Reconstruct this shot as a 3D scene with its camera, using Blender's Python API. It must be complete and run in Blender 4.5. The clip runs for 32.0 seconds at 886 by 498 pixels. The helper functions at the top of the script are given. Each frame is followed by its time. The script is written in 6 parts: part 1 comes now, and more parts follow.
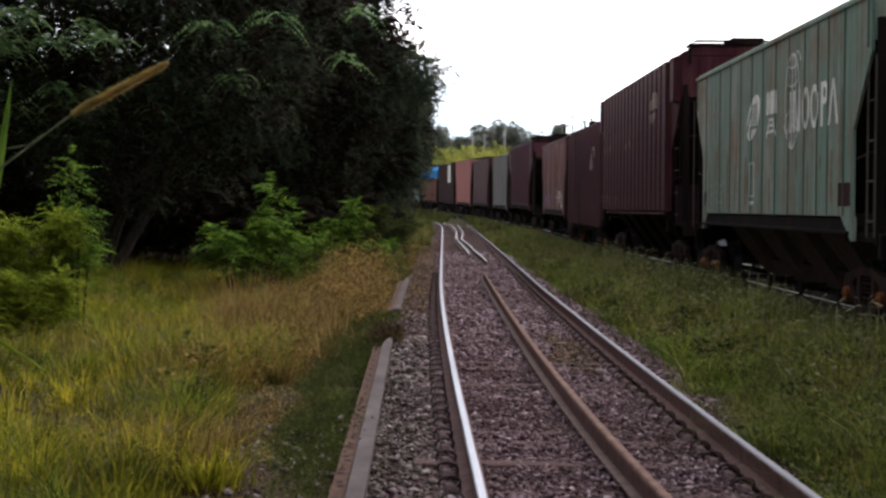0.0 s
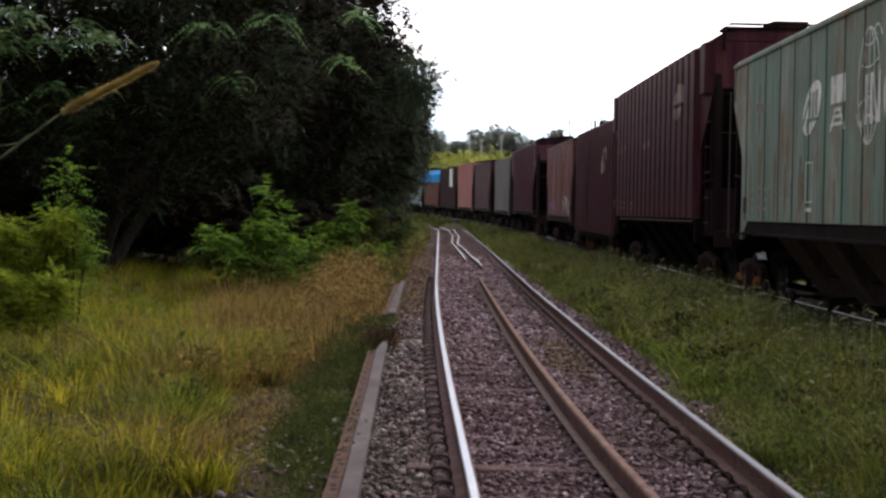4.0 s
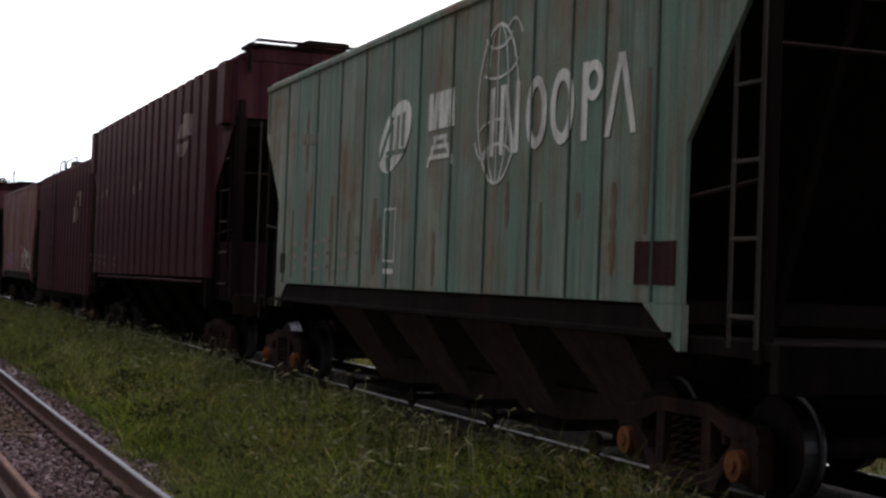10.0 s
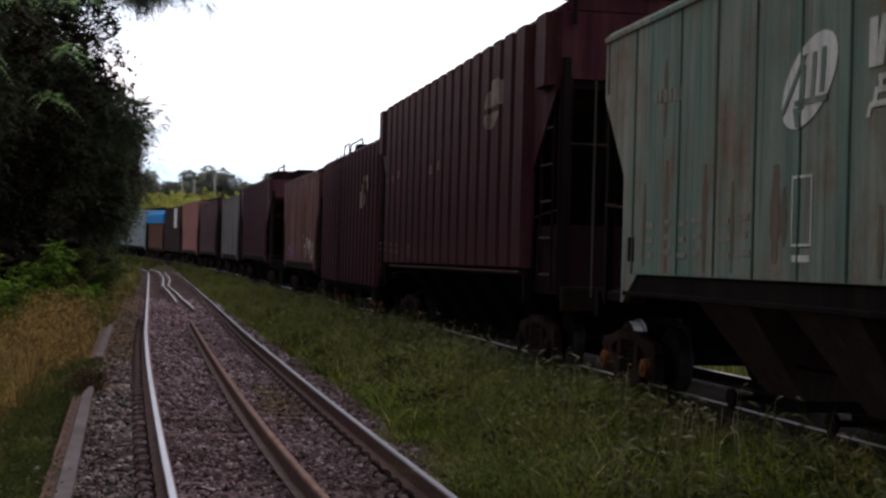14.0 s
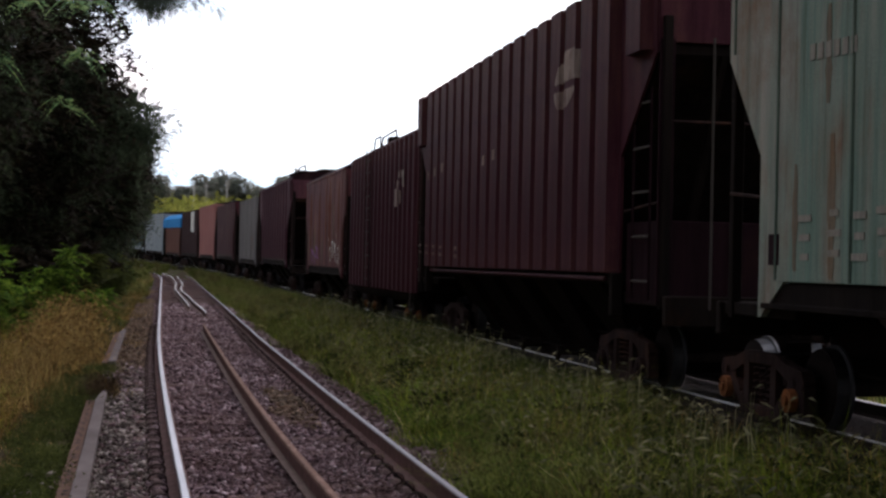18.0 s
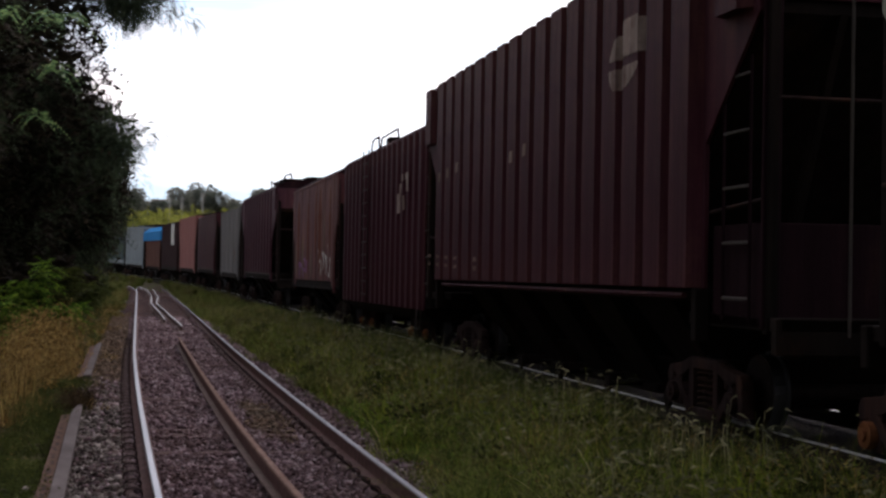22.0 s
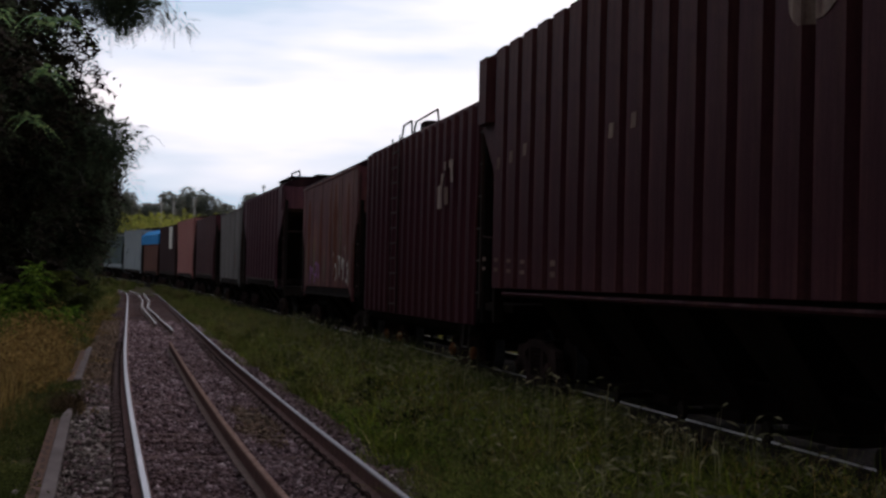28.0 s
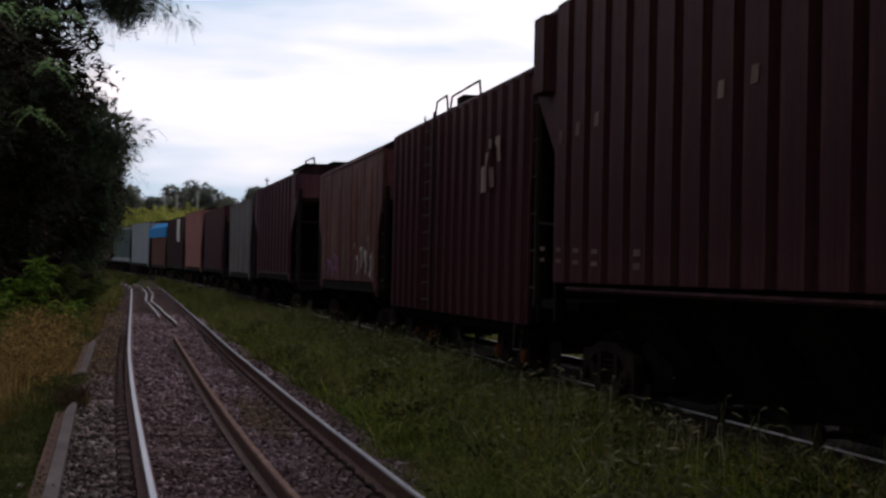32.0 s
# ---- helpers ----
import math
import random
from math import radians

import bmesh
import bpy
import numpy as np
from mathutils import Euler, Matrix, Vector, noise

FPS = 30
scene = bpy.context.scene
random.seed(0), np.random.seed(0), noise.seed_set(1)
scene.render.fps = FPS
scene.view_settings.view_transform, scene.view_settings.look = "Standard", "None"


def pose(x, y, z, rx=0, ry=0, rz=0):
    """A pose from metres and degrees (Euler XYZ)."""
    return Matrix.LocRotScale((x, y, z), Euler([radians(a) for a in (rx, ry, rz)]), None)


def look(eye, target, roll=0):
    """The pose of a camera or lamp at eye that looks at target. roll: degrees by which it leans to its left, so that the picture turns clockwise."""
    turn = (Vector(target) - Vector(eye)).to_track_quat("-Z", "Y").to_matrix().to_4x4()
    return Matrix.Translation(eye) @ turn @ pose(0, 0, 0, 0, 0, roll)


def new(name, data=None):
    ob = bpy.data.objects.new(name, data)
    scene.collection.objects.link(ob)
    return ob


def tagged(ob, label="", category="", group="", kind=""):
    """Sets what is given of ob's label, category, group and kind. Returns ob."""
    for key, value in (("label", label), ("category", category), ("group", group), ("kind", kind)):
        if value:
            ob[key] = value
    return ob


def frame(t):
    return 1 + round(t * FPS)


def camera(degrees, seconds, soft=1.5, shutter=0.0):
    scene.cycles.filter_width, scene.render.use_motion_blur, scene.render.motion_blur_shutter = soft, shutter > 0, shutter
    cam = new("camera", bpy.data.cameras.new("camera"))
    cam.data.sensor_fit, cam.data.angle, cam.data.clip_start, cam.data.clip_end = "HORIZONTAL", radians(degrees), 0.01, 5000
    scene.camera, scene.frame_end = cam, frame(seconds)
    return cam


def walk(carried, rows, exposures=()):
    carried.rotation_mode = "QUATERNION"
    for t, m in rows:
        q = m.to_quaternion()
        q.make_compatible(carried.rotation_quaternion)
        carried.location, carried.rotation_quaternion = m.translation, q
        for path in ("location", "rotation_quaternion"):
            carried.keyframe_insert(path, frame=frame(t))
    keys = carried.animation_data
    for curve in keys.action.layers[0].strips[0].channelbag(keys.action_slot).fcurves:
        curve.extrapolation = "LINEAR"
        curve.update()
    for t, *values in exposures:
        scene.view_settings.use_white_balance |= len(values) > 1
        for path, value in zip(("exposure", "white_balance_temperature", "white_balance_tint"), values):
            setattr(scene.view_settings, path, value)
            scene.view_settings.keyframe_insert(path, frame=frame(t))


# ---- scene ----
# World: y runs along the line away from the camera, x to the right, z up; z = 0 is the sleepers' top.
cam = camera(33.56, 32.0, soft=2.7, shutter=0.03)
EYE = (0.0, 0.0, 1.58)
RAIL = 0.17          # height of the rail heads
TURNS = (
    (0.0, 88.33, -0.35, 0.01), (0.5, 88.39, -0.83, -0.15), (1.0, 88.43, -0.90, -0.18),
    (1.5, 88.42, -0.97, 0.10), (2.0, 88.40, -0.90, 0.15), (2.5, 88.37, -0.84, 0.14), (3.0, 88.41, -0.78, 0.02),
    (3.5, 88.47, -0.90, -0.12), (5.5, 88.53, -0.85, -0.27), (6.0, 88.60, -0.80, -0.43),
    (6.5, 88.64, -0.82, -0.53), (7.0, 88.68, -0.89, -0.62), (7.5, 88.72, -0.84, -0.70),
    (8.0, 88.81, -0.61, -0.80), (8.5, 88.99, -0.84, -0.98), (8.7, 89.00, -0.86, -1.14),
    (8.8, 89.08, -1.07, -2.77), (8.9, 89.17, -1.29, -4.52), (9.0, 89.27, -1.56, -6.61),
    (9.1, 89.42, -1.67, -8.77), (9.2, 89.56, -1.77, -10.93), (9.3, 89.74, -1.91, -13.60),
    (9.4, 89.88, -2.01, -15.70), (9.5, 89.99, -2.09, -17.42), (10.0, 91.27, -2.05, -21.43),
    (10.5, 91.65, -2.04, -21.77), (11.0, 91.65, -2.22, -21.57), (11.5, 91.32, -2.45, -21.00),
    (12.0, 91.25, -2.44, -20.47), (12.5, 91.00, -1.94, -18.35), (13.0, 90.64, -1.67, -14.49),
    (13.5, 90.47, -1.59, -12.39), (14.0, 90.43, -1.56, -11.28), (14.5, 90.42, -1.68, -10.91),
    (15.0, 90.38, -1.70, -10.73), (15.5, 90.30, -1.68, -10.46), (17.5, 90.48, -1.26, -10.75),
    (18.0, 90.53, -1.25, -10.81), (18.5, 90.58, -1.26, -10.87), (19.0, 90.67, -1.34, -10.95),
    (19.5, 90.80, -1.21, -11.13), (20.0, 90.75, -1.22, -11.12), (20.5, 90.74, -1.11, -11.10),
    (21.0, 90.77, -1.15, -11.19), (21.5, 90.86, -0.97, -11.43), (22.0, 91.03, -1.06, -11.73),
    (22.5, 91.26, -1.24, -12.07), (23.0, 91.49, -1.88, -12.40), (23.5, 91.64, -1.59, -12.54),
    (24.0, 91.68, -1.77, -12.60), (24.5, 91.70, -1.81, -12.58), (25.0, 91.64, -2.00, -12.52),
    (25.5, 91.53, -1.83, -12.35), (27.5, 91.43, -1.51, -12.39), (28.0, 91.27, -1.42, -12.06),
    (28.5, 91.16, -1.44, -11.83), (29.0, 91.15, -1.20, -11.84), (29.5, 91.19, -1.15, -11.95),
    (30.0, 91.15, -1.25, -11.94), (30.5, 91.12, -1.55, -11.99), (31.0, 91.04, -1.53, -11.93),
    (31.5, 91.00, -1.34, -11.93), (32.0, 90.97, -1.23, -11.92),
)
LIGHT = (
    (0.0, 0.56, 6700, 27), (8.5, 0.58, 6700, 27), (9.2, 0.38, 6700, 28), (10.0, 0.1, 6700, 29), (10.5, -0.8, 6650, 31), (11.0, -1.1, 6650, 31), (12.0, -0.72, 6650, 31),
    (13.0, -0.5, 6650, 31), (15.0, 0.05, 6650, 30), (19.0, 0.05, 6650, 31), (22.0, -0.22, 6700, 31), (24.0, -0.72, 6650, 31), (25.5, -0.84, 6600, 31), (28.0, -0.8, 6600, 31),
    (32.0, -0.8, 6600, 31))
walk(cam, [(t, pose(*EYE, a, b, c)) for t, a, b, c in TURNS], LIGHT)

# ---- light: a bright overcast sky, the sun behind cloud over the train ----
world = bpy.data.worlds.new("sky")
scene.world = world
world.use_nodes = True
wn, wl = world.node_tree.nodes, world.node_tree.links
SUN_AZ, SUN_EL = radians(40), radians(38)
sky = wn.new("ShaderNodeTexSky")
sky.sky_type, sky.sun_disc = "NISHITA", False
sky.sun_elevation, sky.sun_rotation = SUN_EL, SUN_AZ
sky.air_density, sky.dust_density = 1.0, 3.0
dim = wn.new("ShaderNodeMix")
dim.data_type, dim.blend_type = "RGBA", "MULTIPLY"
dim.inputs["Factor"].default_value = 1.0
dim.inputs["B"].default_value = (0.16, 0.16, 0.16, 1)
wl.new(sky.outputs[0], dim.inputs["A"])
wtc = wn.new("ShaderNodeTexCoord")
wmap = wn.new("ShaderNodeMapping")
wmap.inputs["Scale"].default_value = (1.6, 1.6, 9.0)
wl.new(wtc.outputs["Generated"], wmap.inputs[0])
cloud = wn.new("ShaderNodeTexNoise")
cloud.inputs["Scale"].default_value, cloud.inputs["Detail"].default_value = 1.6, 5.0
cloud.inputs["Roughness"].default_value = 0.5
wl.new(wmap.outputs[0], cloud.inputs["Vector"])
tone = wn.new("ShaderNodeValToRGB")
tone.color_ramp.elements[0].position, tone.color_ramp.elements[0].color = 0.38, (0.92, 1.34, 1.52, 1)
tone.color_ramp.elements[1].position, tone.color_ramp.elements[1].color = 0.64, (2.35, 2.42, 2.28, 1)
wl.new(cloud.outputs[0], tone.inputs[0])
over = wn.new("ShaderNodeMix")
over.data_type = "RGBA"
over.inputs["Factor"].default_value = 0.85
wl.new(dim.outputs["Result"], over.inputs["A"])
wl.new(tone.outputs[0], over.inputs["B"])
# brighter towards the hidden sun, dimmer overhead and behind
way = wn.new("ShaderNodeVectorMath")
way.operation = "DOT_PRODUCT"
way.inputs[1].default_value = (math.sin(SUN_AZ), math.cos(SUN_AZ), 0.0)
wl.new(wtc.outputs["Generated"], way.inputs[0])
lit = wn.new("ShaderNodeMapRange")
lit.interpolation_type = "SMOOTHSTEP"
for key, v in (("From Min", -0.8), ("From Max", 0.75), ("To Min", 0.40), ("To Max", 1.0)):
    lit.inputs[key].default_value = v
wl.new(way.outputs["Value"], lit.inputs["Value"])
glow = wn.new("ShaderNodeMix")
glow.data_type, glow.blend_type = "RGBA", "MULTIPLY"
glow.inputs["Factor"].default_value = 1.0
wl.new(over.outputs["Result"], glow.inputs["A"])
wl.new(lit.outputs[0], glow.inputs["B"])
wl.new(glow.outputs["Result"], wn["Background"].inputs[0])
wn["Background"].inputs[1].default_value = 1.0
sun = new("sun", bpy.data.lights.new("sun", "SUN"))
sun.data.energy, sun.data.angle, sun.data.color = 0.7, radians(16), (1.0, 0.95, 0.86)
sun.matrix_basis = look((60 * math.sin(SUN_AZ), 60 * math.cos(SUN_AZ), 60 * math.tan(SUN_EL)), (0, 0, 0))


# ---- materials ----
def nodes(name):
    m = bpy.data.materials.new(name)
    m.use_nodes = True
    nt = m.node_tree
    return m, nt.nodes, nt.links, nt.nodes["Principled BSDF"]


def noise_tex(n, l, coord, scale, detail=4.0, rough=0.6, stretch=(1, 1, 1)):
    tc, mp, tx = n.new("ShaderNodeTexCoord"), n.new("ShaderNodeMapping"), n.new("ShaderNodeTexNoise")
    mp.inputs["Scale"].default_value = stretch
    tx.inputs["Scale"].default_value, tx.inputs["Detail"].default_value, tx.inputs["Roughness"].default_value = scale, detail, rough
    l.new(tc.outputs[coord], mp.inputs[0])
    l.new(mp.outputs[0], tx.inputs["Vector"])
    return tx.outputs[0]


def ramp(n, l, src, *stops):
    r = n.new("ShaderNodeValToRGB")
    el = r.color_ramp.elements
    while len(el) < len(stops):
        el.new(0.5)
    for e, (p, c) in zip(el, stops):
        e.position, e.color = p, (*c, 1) if len(c) == 3 else c
    l.new(src, r.inputs[0])
    return r.outputs[0]


def mix(n, l, fac, a, b, mode="MIX"):
    x = n.new("ShaderNodeMix")
    x.data_type, x.blend_type = "RGBA", mode
    for key, v in (("Factor", fac), ("A", a), ("B", b)):
        if isinstance(v, (int, float)):
            x.inputs[key].default_value = v
        elif isinstance(v, tuple):
            x.inputs[key].default_value = (*v, 1)
        else:
            l.new(v, x.inputs[key])
    return x.outputs["Result"]


def bump(n, l, p, src, strength, dist=0.02):
    b = n.new("ShaderNodeBump")
    b.inputs["Strength"].default_value, b.inputs["Distance"].default_value = strength, dist
    l.new(src, b.inputs["Height"])
    l.new(b.outputs[0], p.inputs["Normal"])


def paint(name, base, worn, rust=(0.09, 0.035, 0.018), rusty=0.4, rough=0.85, coord="Object", gloss=0.03, kept=None):
    """Old wagon paint: two tones in vertical streaks, rust patches and fine grain; kept: a tone that has lasted towards one end."""
    m, n, l, p = nodes(name)
    streak = noise_tex(n, l, coord, 3.0, 5, 0.65, (1, 1, 0.12))
    blot = noise_tex(n, l, coord, 0.9, 6, 0.7)
    fine = noise_tex(n, l, coord, 40, 3, 0.6)
    c = mix(n, l, ramp(n, l, streak, (0.35, (0, 0, 0)), (0.68, (1, 1, 1))), base, worn)
    if kept:
        tone, pale, y0, y1 = kept
        at = n.new("ShaderNodeSeparateXYZ")
        l.new(n.new("ShaderNodeTexCoord").outputs["Object"], at.inputs[0])
        span = n.new("ShaderNodeMapRange")
        l.new(at.outputs["Y"], span.inputs["Value"])
        span.inputs["From Min"].default_value, span.inputs["From Max"].default_value = y0, y1
        where = mix(n, l, 0.4, span.outputs["Result"], ramp(n, l, blot, (0.3, (0, 0, 0)), (0.7, (1, 1, 1))))
        c = mix(n, l, where, c, mix(n, l, ramp(n, l, streak, (0.35, (0, 0, 0)), (0.68, (1, 1, 1))), tone, pale))
    mask = ramp(n, l, blot, (0.62 - 0.22 * rusty, (0, 0, 0)), (0.78 - 0.12 * rusty, (1, 1, 1)))
    mask = mix(n, l, 1.0, mask, ramp(n, l, streak, (0.4, (0.15, 0.15, 0.15)), (0.6, (1, 1, 1))), "MULTIPLY")
    c = mix(n, l, mask, c, rust)
    c = mix(n, l, 0.35, c, ramp(n, l, fine, (0.3, (0.45, 0.45, 0.45)), (0.7, (1, 1, 1))), "MULTIPLY")
    runs = noise_tex(n, l, coord, 11.0, 4, 0.7, (1, 1, 0.05))
    c = mix(n, l, 0.65, c, ramp(n, l, runs, (0.32, (0.55, 0.52, 0.50)), (0.5, (1, 1, 1)), (0.68, (1.32, 1.26, 1.2))), "MULTIPLY")
    l.new(c, p.inputs["Base Color"])
    p.inputs["Roughness"].default_value = rough
    p.inputs["Specular IOR Level"].default_value = gloss
    bump(n, l, p, fine, 0.25, 0.004)
    return m


def speckle(name, stops, scale, rough=0.9, detail=6, bumps=0.4, dist=0.02, coord="Object", island=0.0, stretch=(1, 1, 1)):
    """A rough natural surface: noise through a colour ramp, with tone varied from island to island where asked."""
    m, n, l, p = nodes(name)
    t = noise_tex(n, l, coord, scale, detail, 0.65, stretch)
    c = ramp(n, l, t, *stops)
    if island:
        g = n.new("ShaderNodeNewGeometry")
        c = mix(n, l, island, c, ramp(n, l, g.outputs["Random Per Island"], (0.0, (0.25, 0.25, 0.25)), (0.5, (0.8, 0.75, 0.7)), (1.0, (1.5, 1.45, 1.4))), "MULTIPLY")
    l.new(c, p.inputs["Base Color"])
    p.inputs["Roughness"].default_value = rough
    p.inputs["Specular IOR Level"].default_value = 0.12
    if bumps:
        bump(n, l, p, t, bumps, dist)
    return m


def leafy(name, dark, mid, light, scale=0.6, through_light=0.35, dry=0.0):
    """Leaves and blades: tone by island and by patch, some light passing through."""
    m, n, l, p = nodes(name)
    g = n.new("ShaderNodeNewGeometry")
    c = ramp(n, l, g.outputs["Random Per Island"], (0.0, dark), (0.55, mid), (1.0, light))
    patch = noise_tex(n, l, "Object", scale, 3, 0.6)
    c = mix(n, l, 0.75, c, ramp(n, l, patch, (0.3, (0.38, 0.46, 0.4)), (0.72, (1.4, 1.3, 1.1))), "MULTIPLY")
    if dry:
        # withered stretches among the green
        where = noise_tex(n, l, "Object", 0.8, 4, 0.65)
        brown = ramp(n, l, g.outputs["Random Per Island"], (0.0, (0.05, 0.036, 0.016)), (0.6, (0.15, 0.11, 0.05)), (1.0, (0.34, 0.26, 0.14)))
        c = mix(n, l, ramp(n, l, where, (0.48, (0, 0, 0)), (0.60, (dry, dry, dry))), c, brown)
    fine = noise_tex(n, l, "Object", scale * 7, 2, 0.6)
    c = mix(n, l, 0.6, c, ramp(n, l, fine, (0.32, (0.3, 0.36, 0.34)), (0.68, (1.5, 1.42, 1.3))), "MULTIPLY")
    l.new(c, p.inputs["Base Color"])
    p.inputs["Roughness"].default_value, p.inputs["Specular IOR Level"].default_value = 0.75, 0.04
    tr, add = n.new("ShaderNodeBsdfTranslucent"), n.new("ShaderNodeMixShader")
    l.new(c, tr.inputs[0])
    add.inputs[0].default_value = through_light
    l.new(p.outputs[0], add.inputs[1])
    l.new(tr.outputs[0], add.inputs[2])
    l.new(add.outputs[0], n["Material Output"].inputs[0])
    return m


def steel(name, base, rough, metal=1.0, scuff=0.3):
    m, n, l, p = nodes(name)
    t = noise_tex(n, l, "Object", 14, 4, 0.6, (1, 0.1, 1))
    l.new(ramp(n, l, t, (0.3, tuple(c * 0.6 for c in base)), (0.7, base)), p.inputs["Base Color"])
    l.new(ramp(n, l, t, (0.3, (rough,) * 3), (0.8, (rough + scuff,) * 3)), p.inputs["Roughness"])
    p.inputs["Metallic"].default_value = metal
    return m


